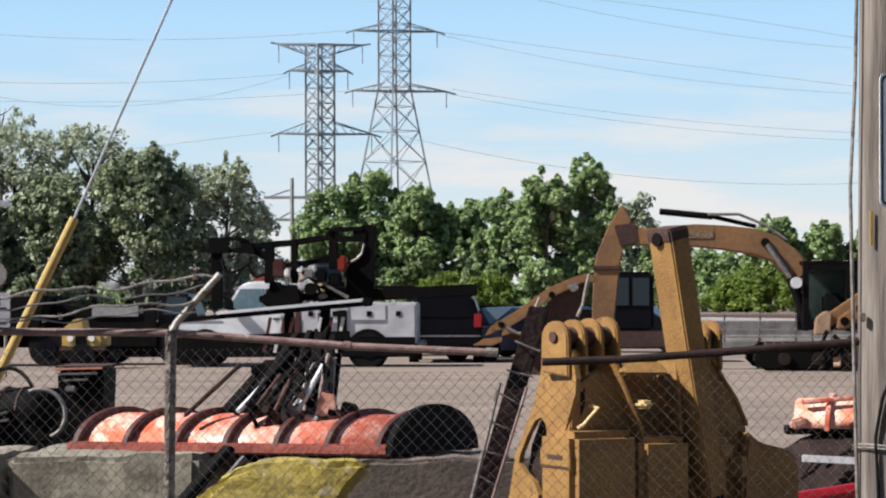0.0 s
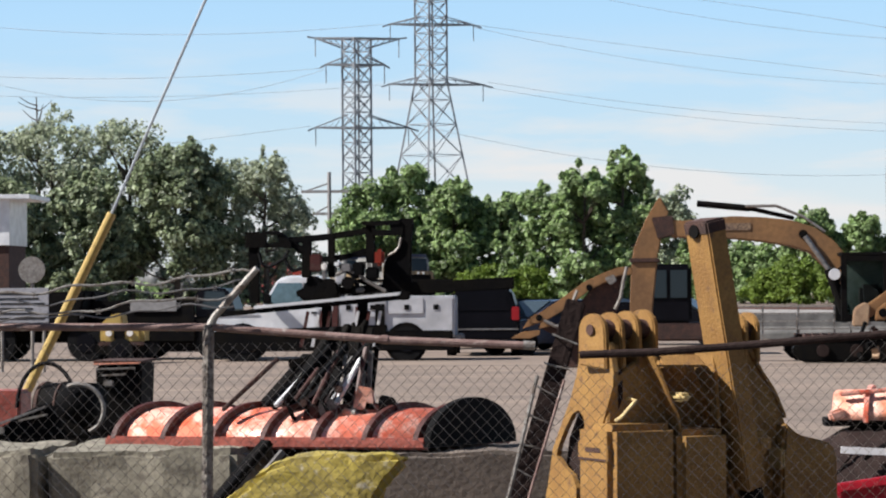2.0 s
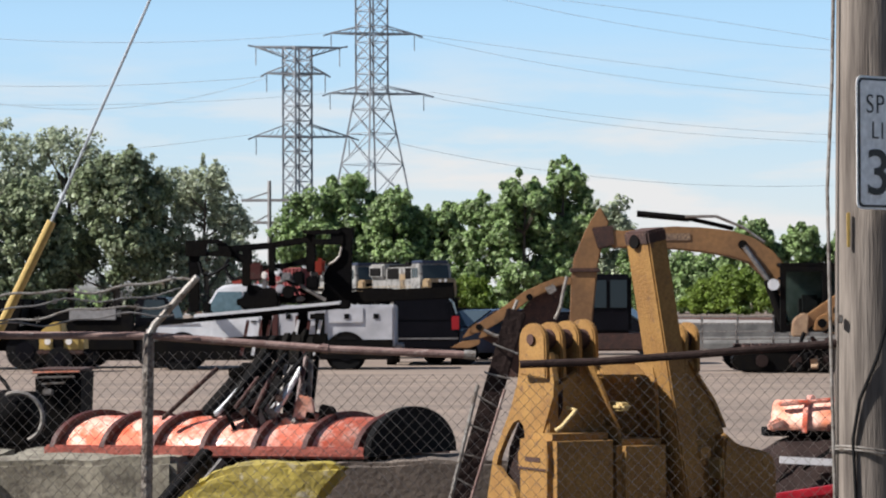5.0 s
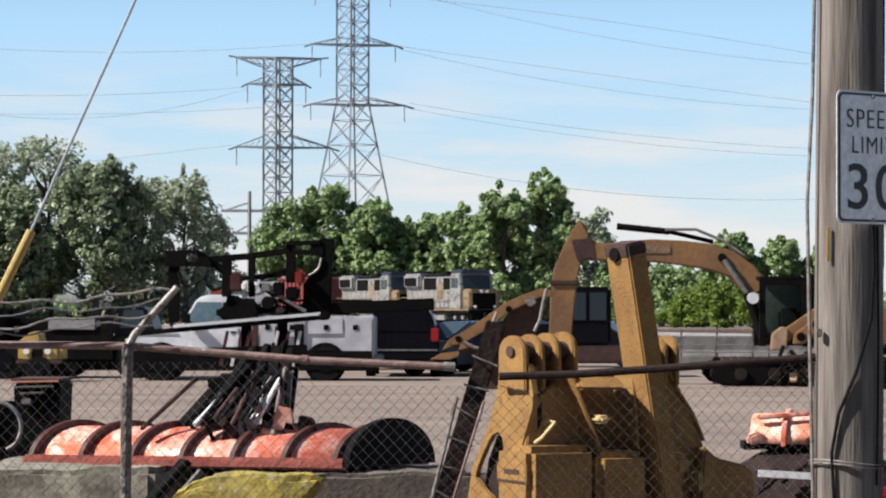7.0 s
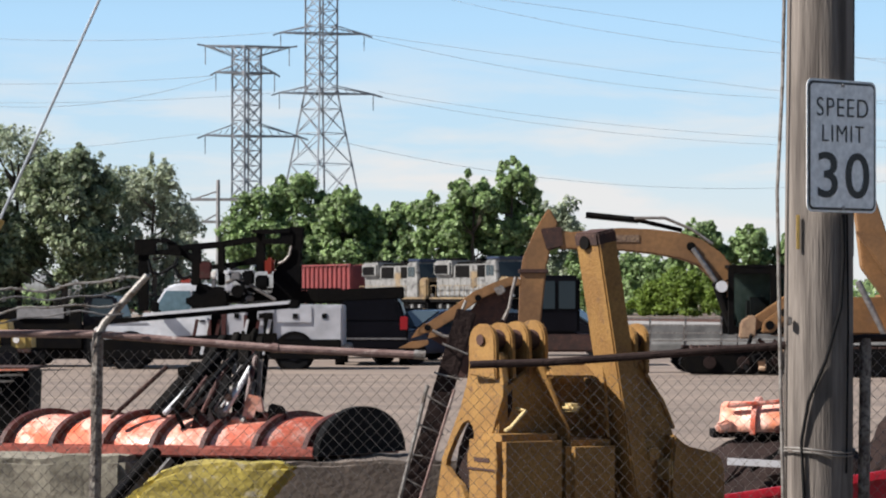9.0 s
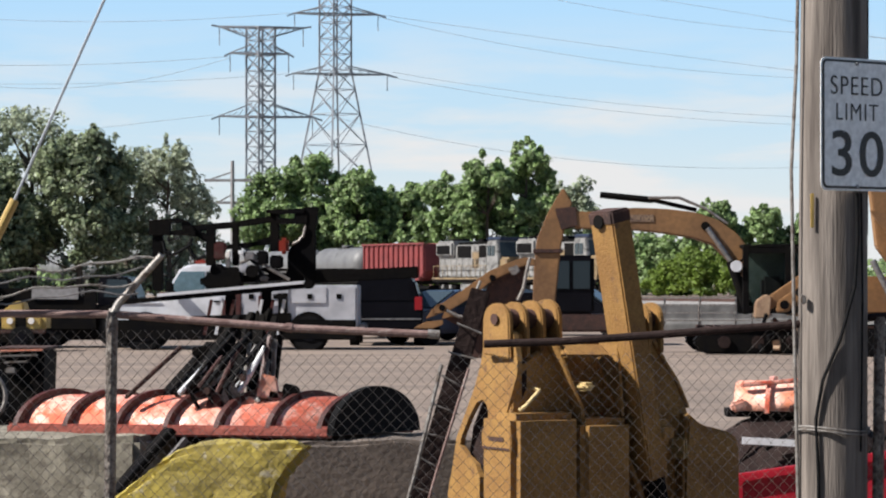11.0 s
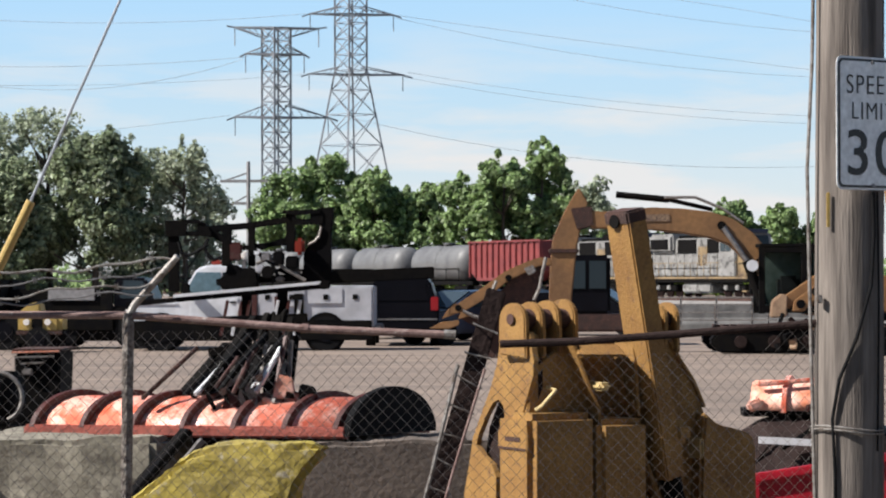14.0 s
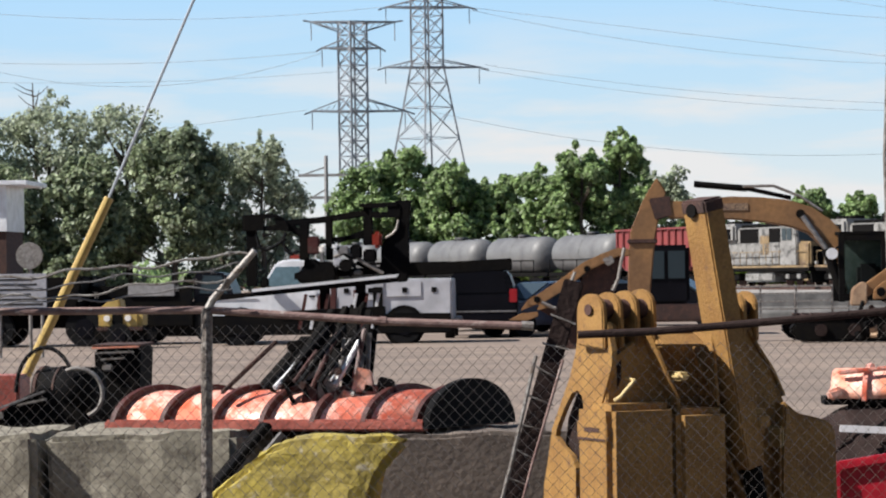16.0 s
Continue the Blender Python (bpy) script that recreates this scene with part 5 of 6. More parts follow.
def black_frame():
    t = thing("plow_headgear", "black steel plow headgear frame with hooked lugs and lamps", "plow frame", (-1.5, 20, 0))
    # Bars as x, z of one end, x, z of the other, and thickness.
    for name, x0, z0, x1, z1, w in (
        ("leg", -0.12, 0.0, -0.12, 1.66, 0.07), ("leg", 0.1, 0.0, 0.14, 1.66, 0.07),
        ("post", *(-0.639, 1.611, -0.639, 2.096), 0.075), ("post", *(-0.263, 1.793, -0.259, 2.067), 0.068), ("post", *(-0.082, 1.793, -0.082, 2.096), 0.05), ("post", *(0.197, 1.894, 0.197, 2.180), 0.066),
        ("top_beam", *(-0.393, 2.059, -0.053, 2.088), 0.046), ("top_beam", *(-0.070, 2.088, 0.197, 2.128), 0.046),
        ("lower_bar", *(-0.296, 1.898, -0.061, 1.938), 0.034), ("lower_bar", *(-0.078, 1.938, 0.173, 1.958), 0.03),
        ("side_beam", *(0.330, 1.704, 1.223, 1.744), 0.086), ("foot_beam", *(-0.336, 1.680, 0.371, 1.720), 0.05),
        ("brace", *(-0.409, 2.067, -0.255, 1.962), 0.05), ("lower_arm", *(-0.045, 1.914, 0.229, 2.011), 0.03), ("stay", *(0.108, 1.772, 0.371, 1.659), 0.03)):
        part(name, beam(B(), (x0, 0, z0), (x1, 0, z1), w, bevel=0.006), BLACK, t)
    part("cross_tube", beam(B(), (-0.942, -0.3, 1.526), (0.464, -0.3, 1.651), 0.034, bevel=0.005), BLACK, t)
    # Pale strip along the upper side of the dark tube.
    part("tube_top", beam(B(), (-0.611, -0.315, 1.583), (0.431, -0.315, 1.675), 0.022), WHITE, t, "pale strip along the cross tube")
    part("tube_cap", beam(B(), (0.423, -0.34, 1.655), (0.496, -0.34, 1.663), 0.06, bevel=0.01), BLACK, t)
    # Hooked lugs, each with a slot cut through.
    lug = prism(B(), [(-0.70, 2.12), (-0.47, 2.13), (-0.41, 2.10), (-0.47, 2.10), (-0.55, 2.10), (-0.55, 2.01), (-0.70, 2.01)], -0.05, 0.05)
    prism(lug, [(-0.47, 2.10), (-0.41, 2.10), (-0.37, 2.04), (-0.37, 2.00), (-0.45, 2.01), (-0.55, 2.01), (-0.55, 2.04), (-0.46, 2.05)], -0.045, 0.045)
    part("end_lug", lug, BLACK, t, "hooked lug with a slot")
    lug = prism(B(), [(0.14, 2.19), (0.41, 2.20), (0.41, 2.17), (0.23, 2.16), (0.14, 2.17)], -0.06, 0.06)
    prism(lug, [(0.21, 2.16), (0.23, 2.16), (0.23, 2.13), (0.34, 2.13), (0.34, 2.17), (0.43, 2.17), (0.43, 2.09), (0.21, 2.09)], -0.055, 0.055)
    part("top_lug", lug, BLACK, t, "slotted lug on the top beam")
    # The gooseneck plate sweeps down into the side beam.
    part("side_plate", prism(B(), [(0.40, 2.21), (0.51, 2.21), (0.49, 2.04), (0.49, 1.77), (0.48, 1.66), (0.35, 1.66), (0.26, 1.70), (0.29, 1.77), (0.29, 1.88), (0.32, 1.93), (0.37, 1.97), (0.41, 2.01), (0.42, 2.08), (0.40, 2.12)], -0.05, 0.05, bevel=0.006), BLACK, t)
    # Pale tube painting a highlight along the gooseneck's inner curve.
    rim = [(0.419, -0.055, 2.075), (0.403, -0.055, 2.007), (0.371, -0.055, 1.970), (0.318, -0.055, 1.942)]
    part("worn_rim", tube(B(), rim, 0.01, 6), GALV, t, "pale highlight painted on the gooseneck plate's edge")
    # Lamps.
    part("marker_lamp", box(B(), 0.233, 0.302, -0.13, -0.04, 1.873, 1.991, bevel=0.02), AMBER, t, "small amber-red lamp")
    red = part("marker_lamp", box(B(), -0.231, -0.146, -0.1, -0.03, 1.833, 1.962, bevel=0.012), RED_DARK, t, "dark red lamp housing with a pale lens")
    part("lens", box(B(), -0.150, -0.110, -0.11, -0.06, 1.841, 1.898, bevel=0.01), CLEAR_LAMP, red)
    part("lens_stem", box(B(), -0.146, -0.114, -0.1, -0.05, 1.776, 1.841, bevel=0.005), STEEL, red)
    # Valve block, motors and pipes low in the frame.
    part("valve_block", prism(B(), [(-0.30, 1.63), (-0.31, 1.70), (-0.26, 1.74), (-0.25, 1.81), (-0.17, 1.80), (-0.15, 1.77), (-0.09, 1.79), (-0.04, 1.76), (-0.02, 1.67), (-0.05, 1.63)], -0.12, 0.05, bevel=0.012), BLACK, t)
    for x0, x1, z0, z1, m in ((-0.053, -0.005, 1.865, 1.914, WHITE), (-0.013, 0.068, 1.825, 1.890, STEEL), (0.076, 0.157, 1.793, 1.898, BLACK), (-0.045, 0.019, 1.744, 1.805, GREY_PAINT), (0.011, 0.076, 1.712, 1.781, BLACK), (0.092, 0.157, 1.684, 1.720, GALV), (0.169, 0.262, 1.772, 1.865, BLACK)):
        part("pump_part", box(B(), x0, x1, -0.16, -0.04, z0, z1, bevel=0.012), m, t)
    part("flange", disc(B(), (0.044, -0.17, 1.752), 0.045, 0.03, "y", 20), BLACK, t)
    for k, pts in enumerate(([(-0.59, 1.97), (-0.57, 1.89), (-0.52, 1.87), (-0.46, 1.90), (-0.38, 1.95)], [(-0.38, 1.99), (-0.41, 1.93), (-0.38, 1.87), (-0.34, 1.84), (-0.29, 1.86)], [(-0.04, 1.81), (0.03, 1.84), (0.11, 1.82), (0.17, 1.77), (0.31, 1.69)], [(-0.05, 1.92), (-0.00, 1.86), (0.07, 1.81), (0.11, 1.73), (0.07, 1.67)])):
        part("hose", tube(B(), [(x, -0.14, z) for x, z in pts], 0.013, 6), (RUBBER, RUBBER, GALV, RUBBER)[k], t)
    for x, m in ((-0.30, RED_DARK), (-0.22, WHITE), (-0.14, RED_DARK), (0.06, WHITE), (0.14, RED_DARK), (0.22, WHITE)):
        part("reflector_strip", beam(B(), (x, -0.06, 1.3), (x + 0.05, -0.06, 1.55), 0.05, 0.02), m, t)


def spreader():
    t = thing("salt_spreader", "dark rusty salt spreader drum with a pale hoop and chute", "spreader", (-2.75, 16, 0.87))
    # A barrel lying on its side, its open end ringed with a pale hoop.
    lying = Matrix.Translation((-0.03, 0.0, 0.165)) @ pose(0, 0, 0, 0, 0, -18)
    bm = disc(B(), (0, 0, 0), 0.145, 0.34, "x", 32)
    bmesh.ops.transform(bm, matrix=lying, verts=bm.verts[:])
    part("drum", bm, BLACK, t, "", True)
    for k, w in ((-0.15, 0.02), (-0.03, 0.012)):
        bm = disc(B(), (k, 0, 0), 0.152, w, "x", 32, 0.12)
        bmesh.ops.transform(bm, matrix=lying, verts=bm.verts[:])
        part("drum_rib", bm, RUST, t)
    pts = [(0.045 + 0.145 * math.sin(a), -0.16, 0.165 + 0.142 * math.cos(a)) for a in [k * math.pi / 14 for k in range(-2, 13)]]
    part("hoop", tube(B(), pts, 0.0125, 8), GALV, t, "pale worn steel hoop")
    part("chute", prism(B(), [(-0.46, 0.0), (0.12, 0.0), (0.0, 0.2), (-0.16, 0.195), (-0.24, 0.16), (-0.36, 0.09), (-0.46, 0.03)], -0.14, -0.02, bevel=0.012), BLACK, t)
    part("chute_lip", beam(B(), (-0.43, -0.15, 0.075), (-0.14, -0.15, 0.18), 0.03, 0.014, bevel=0.003), STEEL, t)
    part("chute_lip", beam(B(), (-0.30, -0.16, 0.10), (-0.13, -0.16, 0.135), 0.026, 0.014, bevel=0.003), GALV, t)
    part("bolt", disc(B(), (-0.40, -0.16, 0.045), 0.022, 0.02, "y", 12), GALV, t)
    # The hopper behind is a short box with pale slats along its rim.
    part("hopper", prism(B(), [(0.06, 0.0), (0.31, 0.0), (0.325, 0.41), (0.05, 0.395)], 0.42, 0.95, bevel=0.012), BLACK, t)
    for z, a, b in ((0.405, 0.04, 0.32), (0.375, 0.055, 0.29), (0.338, 0.09, 0.23)):
        part("rim_slat", beam(B(), (a, 0.40, z), (b, 0.40, z + 0.006), 0.02, 0.012, bevel=0.003), BLEACHED if z > 0.4 else GALV, t)
    part("rim", box(B(), 0.035, 0.335, 0.4, 0.98, 0.41, 0.425, bevel=0.006), RUST, t)
    part("hinge", box(B(), 0.10, 0.16, 0.39, 0.43, 0.27, 0.31, bevel=0.008), GALV, t)
    for x in (-0.4, 0.25):
        for y in (-0.08, 0.85):
            part("leg", box(B(), x - 0.05, x + 0.05, y - 0.05, y + 0.05, -0.87, 0.0), BLACK, t)
    for y in (-0.08, 0.85):
        part("leg_beam", box(B(), -0.46, 0.31, y - 0.06, y + 0.06, -0.06, 0.0), BLACK, t)
    pts = [(-0.155 - 0.17 * math.cos(a), -0.06, 0.17 + 0.255 * math.sin(a)) for a in [k * math.pi / 14 for k in range(15)]]
    part("hose", tube(B(), pts, 0.0115, 8), RUBBER, t, "black looped hose")
    r = thing("steel_sheet", "dull red-brown steel panel lying behind the spreader", "panel", (-3.75, 18.2, 0))
    part("sheet", box(B(), -0.5, 0.28, -0.1, 0.3, 0, 1.06, bevel=0.02), RED_EDGE, r)


# Paler yellow that paints sunlit highlights on the lugs and handle.
SUNLIT_YELLOW = material("sunlit_pale_yellow", (0.55, 0.42, 0.20), (0.48, 0.34, 0.14), 0.7, scale=6, grain=40, bump=0.2)


def bucket():
    t = thing("excavator_attachment", "large worn yellow steel excavator attachment with ribbed knuckles", "attachment", (0.2695, 13.5, 0), "", 26)
    # Own space: x runs right and away along the shaded front, y away and to the left along the sunny flank.
    flank = Matrix(((0, 1, 0, 0), (1, 0, 0, 0), (0, 0, 1, 0), (0, 0, 0, 1)))

    def worn(bm, amount=0.006):
        return roughen(bm, amount, 7.0)

    body = part("base_box", worn(box(B(), -0.03, 0.385, -0.045, 0.225, 0.0, 1.045, bevel=0.034)), CAT, t)
    part("cap_band", box(B(), -0.035, -0.02, -0.02, 0.205, 0.862, 0.957, bevel=0.004), CAT, body)
    part("cap_recess", box(B(), -0.038, -0.03, 0.03, 0.15, 0.905, 0.93, bevel=0.003), RUST, body)
    part("cap_groove", box(B(), -0.0375, -0.03, -0.01, 0.2, 0.868, 0.878), RUST, body)
    # The sunny cheek, cut away in an arch over the box.
    part("cheek_plate", prism(B(), [(0.25, 1.44), (0.04, 1.44), (0.007, 1.30), (0.012, 1.23), (0.089, 1.05), (0.13, 1.0), (0.225, 1.0), (0.243, 1.071), (0.279, 1.1), (0.323, 1.082), (0.377, 1.016), (0.44, 0.915), (0.458, 0.864), (0.404, 0.814), (0.332, 0.773), (0.301, 0.713), (0.301, 0.0), (0.60, 0.0), (0.559, 0.608), (0.518, 0.757), (0.485, 0.90), (0.34, 1.157), (0.29, 1.28)], 0.03, 0.06, flank), CAT, t)
    # Dark plate that paints the shade seen through the cheek's arch.
    part("inner_cheek", prism(B(), [(0.06, 1.3), (0.3, 1.2), (0.44, 0.95), (0.47, 0.8), (0.52, 0.0), (0.06, 0.0)], 0.10, 0.13, flank), CREOSOTE_AND_SHADE, t)
    # Front gusset rising to a point, with a rounded flange down its edge.
    part("gusset", worn(prism(B(), [(0.262, 1.393), (0.22, 1.36), (0.06, 1.27), (0.03, 1.167), (0.02, 1.0), (0.02, 0.9), (0.44, 0.9), (0.438, 0.97), (0.424, 1.073), (0.364, 1.186), (0.312, 1.298)], 0.045, 0.075, Matrix.Translation((0.015, 0.015, 0)), bevel=0.006), 0.004), CAT, t)
    part("gusset_flange", prism(B(), [(0.256, 1.40), (0.28, 1.40), (0.322, 1.298), (0.374, 1.186), (0.436, 1.073), (0.45, 0.97), (0.466, 0.84), (0.47, 0.0), (0.448, 0.0), (0.445, 0.84), (0.43, 0.96), (0.418, 1.07), (0.358, 1.184), (0.306, 1.296)], -0.02, 0.10, Matrix.Translation((-0.01, 0.0, 0)), bevel=0.005), CAT, t)
    part("rib_web", prism(B(), [(0.06, 1.43), (0.15, 1.43), (0.13, 1.33), (0.07, 1.27)], 0.06, 0.09, bevel=0.006), CAT, t)
    part("upper_web", prism(B(), [(0.05, 1.44), (0.36, 1.44), (0.44, 1.0), (0.03, 1.0)], 0.20, 0.24, bevel=0.006), CAT, t)
    for k in range(4):
        arch = [(-0.082 * math.cos(a), 0.082 * math.sin(a)) for a in [q * math.pi / 14 for q in range(15)]]
        bm = prism(B(), arch + [(0.085, -0.17), (-0.088, -0.19)], -0.019, 0.019, Matrix.Translation((0.005 + k * 0.106, 0.125 + 0.004 * k, 1.497 + 0.006 * k)) @ pose(0, 0, 0, 0, 0, 12) @ flank, bevel=0.007)
        lobe = part("knuckle", bm, CAT, t)
        part("bore", disc(B(), (-0.021 + k * 0.106, 0.122 + 0.004 * k, 1.5 + 0.006 * k), 0.027, 0.006, "x", 18), RUST, lobe)
    part("knuckle_pin", disc(B(), (0.165, 0.125, 1.5), 0.05, 0.33, "x", 24), RUST, t)
    # Middle bay.
    beam_top = box(B(), 0.28, 0.56, -0.06, 0.2, 1.315, 1.39, bevel=0.014)
    for v in beam_top.verts:
        if v.co.z > 1.34 and v.co.y < 0.0:
            v.co.y += 0.06
    part("cross_beam", worn(beam_top, 0.008), CAT, t)
    part("bay_panel", prism(B(), [(0.40, 1.32), (0.74, 1.32), (0.95, 0.98), (0.95, 0.0), (0.44, 0.0), (0.46, 1.0)], 0.2, 0.24, bevel=0.006), CAT, t)
    part("tapered_plate", prism(B(), [(0.21, 1.40), (0.02, 1.40), (0.0, 1.22), (-0.015, 1.02), (0.05, 1.12), (0.13, 1.25)], 0.665, 0.685, flank, bevel=0.003), CAT, t)
    part("lug", worn(box(B(), 0.375, 0.445, -0.085, 0.1, 1.155, 1.195, bevel=0.015)), SUNLIT_YELLOW, t, "lug coloured pale yellow as if sunlit")
    part("grab_handle", tube(B(), [(0.03, -0.005, 1.062), (0.05, -0.03, 1.085), (0.135, -0.03, 1.16), (0.14, 0.04, 1.168)], 0.009, 8), SUNLIT_YELLOW, t)
    inner = worn(box(B(), 0.39, 0.70, -0.06, 0.2, 0.0, 1.012, bevel=0.03))
    part("inner_box", inner, CAT, t)
    part("stiffener", prism(B(), [(0.69, 0.86), (0.715, 0.86), (0.90, 0.5), (0.90, 0.0), (0.86, 0.0), (0.86, 0.5)], 0.0, 0.06, bevel=0.006), CAT, t)
    s = part("strut", beam(B(), (0.60, -0.005, 2.0), (0.855, 0.0, 0.715), 0.118, 0.165, up=(0, 1, 0), bevel=0.008), CAT, t)
    part("strut_cap", beam(B(), (0.592, -0.005, 2.035), (0.606, -0.005, 1.965), 0.127, 0.172, up=(0, 1, 0), bevel=0.01), RUST, s, "rusty hollow strut end")
    part("strut_bore", disc(B(), (0.535, 0.0, 1.975), 0.034, 0.012, "x", 18), BLACK, s)
    part("strut_cylinder", tube(B(), [(0.855, -0.03, 0.76), (0.93, -0.06, 0.3)], 0.05, 12), BLACK, t)
    # Right bay and the low wing.
    part("right_gusset", worn(prism(B(), [(0.84, 1.47), (0.93, 1.47), (0.965, 1.40), (1.033, 1.295), (1.122, 1.19), (1.196, 1.049), (1.232, 0.976), (1.204, 0.818), (1.19, 0.0), (0.84, 0.0)], 0.1, 0.14, bevel=0.008), 0.004), CAT, t)
    part("gusset_flange", prism(B(), [(0.955, 1.43), (0.985, 1.40), (1.05, 1.295), (1.138, 1.19), (1.21, 1.055), (1.20, 1.045), (1.12, 1.18), (1.03, 1.29), (0.95, 1.40)], 0.09, 0.2, bevel=0.003), CAT, t)
    part("right_web", prism(B(), [(0.9, 1.45), (1.0, 1.3), (1.0, 0.0), (0.9, 0.0)], 0.3, 0.33), CAT, t)
    for k in range(3):
        arch = [(-0.08 * math.cos(a), 0.08 * math.sin(a)) for a in [q * math.pi / 12 for q in range(13)]]
        bm = prism(B(), arch + [(0.08, -0.15), (-0.08, -0.17)], -0.016, 0.016, Matrix.Translation((0.865 + k * 0.076, 0.16, 1.49 + 0.004 * k)) @ flank, bevel=0.006)
        part("knuckle", bm, CAT, t)
    part("knuckle_pin", disc(B(), (0.94, 0.16, 1.49), 0.05, 0.2, "x", 20), RUST, t)
    part("shelf", worn(box(B(), 0.83, 0.96, -0.10, 0.11, 0.88, 1.005, bevel=0.035)), CAT, t)
    part("shelf_stem", box(B(), 0.9, 1.0, 0.02, 0.1, 0.0, 0.9, bevel=0.01), CAT, t)
    part("edge_lug", worn(box(B(), 1.09, 1.115, 0.0, 0.1, 0.80, 0.905, bevel=0.01), 0.004), SUNLIT_YELLOW, t, "lug coloured pale yellow as if sunlit")
    part("right_wing", worn(prism(B(), [(1.15, 1.03), (1.185, 1.0), (1.244, 0.963), (1.378, 0.935), (1.455, 0.913), (1.487, 0.856), (1.502, 0.0), (1.1, 0.0), (1.12, 0.8)], 0.03, 0.11, bevel=0.014), 0.004), CAT, t)
    part("base_plate", box(B(), -0.02, 1.5, -0.08, 0.6, 0.0, 0.05, bevel=0.01), CAT, t)
    # The frame is shorter along its front and deeper along its flank.
    for ob in t.children_recursive:
        for v in ob.data.vertices:
            v.co.x, v.co.y = v.co.x * 0.877, v.co.y * 1.404


def right_clutter():
    t = thing("compact_plow", "orange and white faded compact plow on a pile", "plow", (2.45, 21.4, 0.68))
    arc = [k * math.pi / 12 for k in range(13)]
    ring = [(-math.cos(q) * 0.24, math.sin(q) * 0.25) for q in arc] + [(math.cos(q) * 0.2, math.sin(q) * 0.2) for q in arc]
    across = Matrix(((0, 1, 0, 0), (1, 0, 0, 0), (0, 0, 1, 0), (0, 0, 0, 1)))
    bm = prism(B(), ring, -0.29, 0.62, across)
    for v in bm.verts:
        v.co.x += 0.3 * v.co.y
        v.co += noise.noise_vector(v.co * 4) * 0.03
    part("blade", bm, BLEACHED, t, "", True)
    part("lip", beam(B(), (-0.3, -0.2, 0.21), (0.55, -0.12, 0.28), 0.035, bevel=0.012), ORANGE, t)
    part("bracket", beam(B(), (-0.38, -0.24, 0.04), (-0.26, -0.22, 0.08), 0.08, bevel=0.02), BLEACHED, t)
    for x in (-0.05, 0.28):
        bm = prism(B(), [(p * 1.1, q * 1.1) for p, q in ring], x, x + 0.035, across)
        for v in bm.verts:
            v.co.x += 0.3 * v.co.y
        part("rib", bm, ORANGE, t)
    part("brace", beam(B(), (0.06, -0.26, 0.03), (0.4, -0.24, 0.16), 0.05, bevel=0.01), RED_DARK, t)
    part("shoe", box(B(), -0.4, 0.5, -0.2, 0.1, -0.03, 0.03), BLACK, t)
    rng = random.Random(12)
    p = thing("scrap_pile", "dark heap of scrap timber and steel", "scrap pile", (2.45, 21.4, 0))
    bm = bmesh.new()
    bmesh.ops.create_icosphere(bm, subdivisions=4, radius=1.0)
    for v in bm.verts:
        v.co = Vector((v.co.x * 0.95 + 0.12, v.co.y * 0.7, max(0.0, v.co.z) * 0.66)) + noise.noise_vector(v.co * 3.5) * 0.07
        v.co.z = min(max(v.co.z, 0), 0.66)
    part("rubble_core", bm, CREOSOTE_AND_SHADE, p)
    for k in range(18):
        a = Vector((rng.uniform(-0.6, 0.6), rng.uniform(-0.75, -0.5), rng.uniform(0.12, 0.5)))
        d = Vector((rng.uniform(0.15, 0.5), rng.uniform(-0.1, 0.1), rng.uniform(-0.1, 0.3)))
        part("scrap_bar", beam(B(), a, a + d, rng.uniform(0.02, 0.05), bevel=0.004), (CREOSOTE_AND_SHADE, RUST, BLACK)[k % 3], p)
    part("pale_board", beam(B(), (-0.34, -0.68, 0.5), (0.05, -0.68, 0.48), 0.03, 0.05), WHITE, p)
    h = thing("scrap_heap", "dark tangled heap of rusty machine parts", "scrap heap", (3.85, 21.2, 0))
    bm = bmesh.new()
    bmesh.ops.create_icosphere(bm, subdivisions=4, radius=1.0)
    for v in bm.verts:
        v.co = Vector((v.co.x * 0.72, v.co.y * 0.6, max(0.0, v.co.z) * 1.15)) + noise.noise_vector(v.co * 3.2) * 0.11
        v.co.z = max(v.co.z, 0)
    part("rubble_core", bm, CREOSOTE_AND_SHADE, h)
    for k in range(30):
        a = Vector((rng.uniform(-0.6, 0.5), rng.uniform(-0.75, -0.45), rng.uniform(0.15, 1.1)))
        d = Vector((rng.uniform(-0.2, 0.25), rng.uniform(-0.1, 0.1), rng.uniform(-0.25, 0.35)))
        part("scrap_bar", beam(B(), a, a + d, rng.uniform(0.02, 0.06), bevel=0.004), (CREOSOTE_AND_SHADE, RUST, BLACK, BLACK, GALV)[k % 5], h)
    r = thing("red_trailer_frame", "bright crimson steel tailgate frame behind the fence", "tailgate", (2.1, 15, 0))
    part("top_rail", beam(B(), (-0.64, 0, 0.62), (0.9, 0, 0.857), 0.05, bevel=0.008), RED, r)
    part("panel", prism(B(), [(-0.62, 0.05), (0.88, 0.05), (0.88, 0.83), (-0.62, 0.6)], 0.0, 0.03), RED, r)
    for x in (-0.6, -0.1, 0.4, 0.86):
        part("upright", beam(B(), (x, -0.01, 0), (x, -0.01, 0.70 + 0.154 * x), 0.045), RED, r)


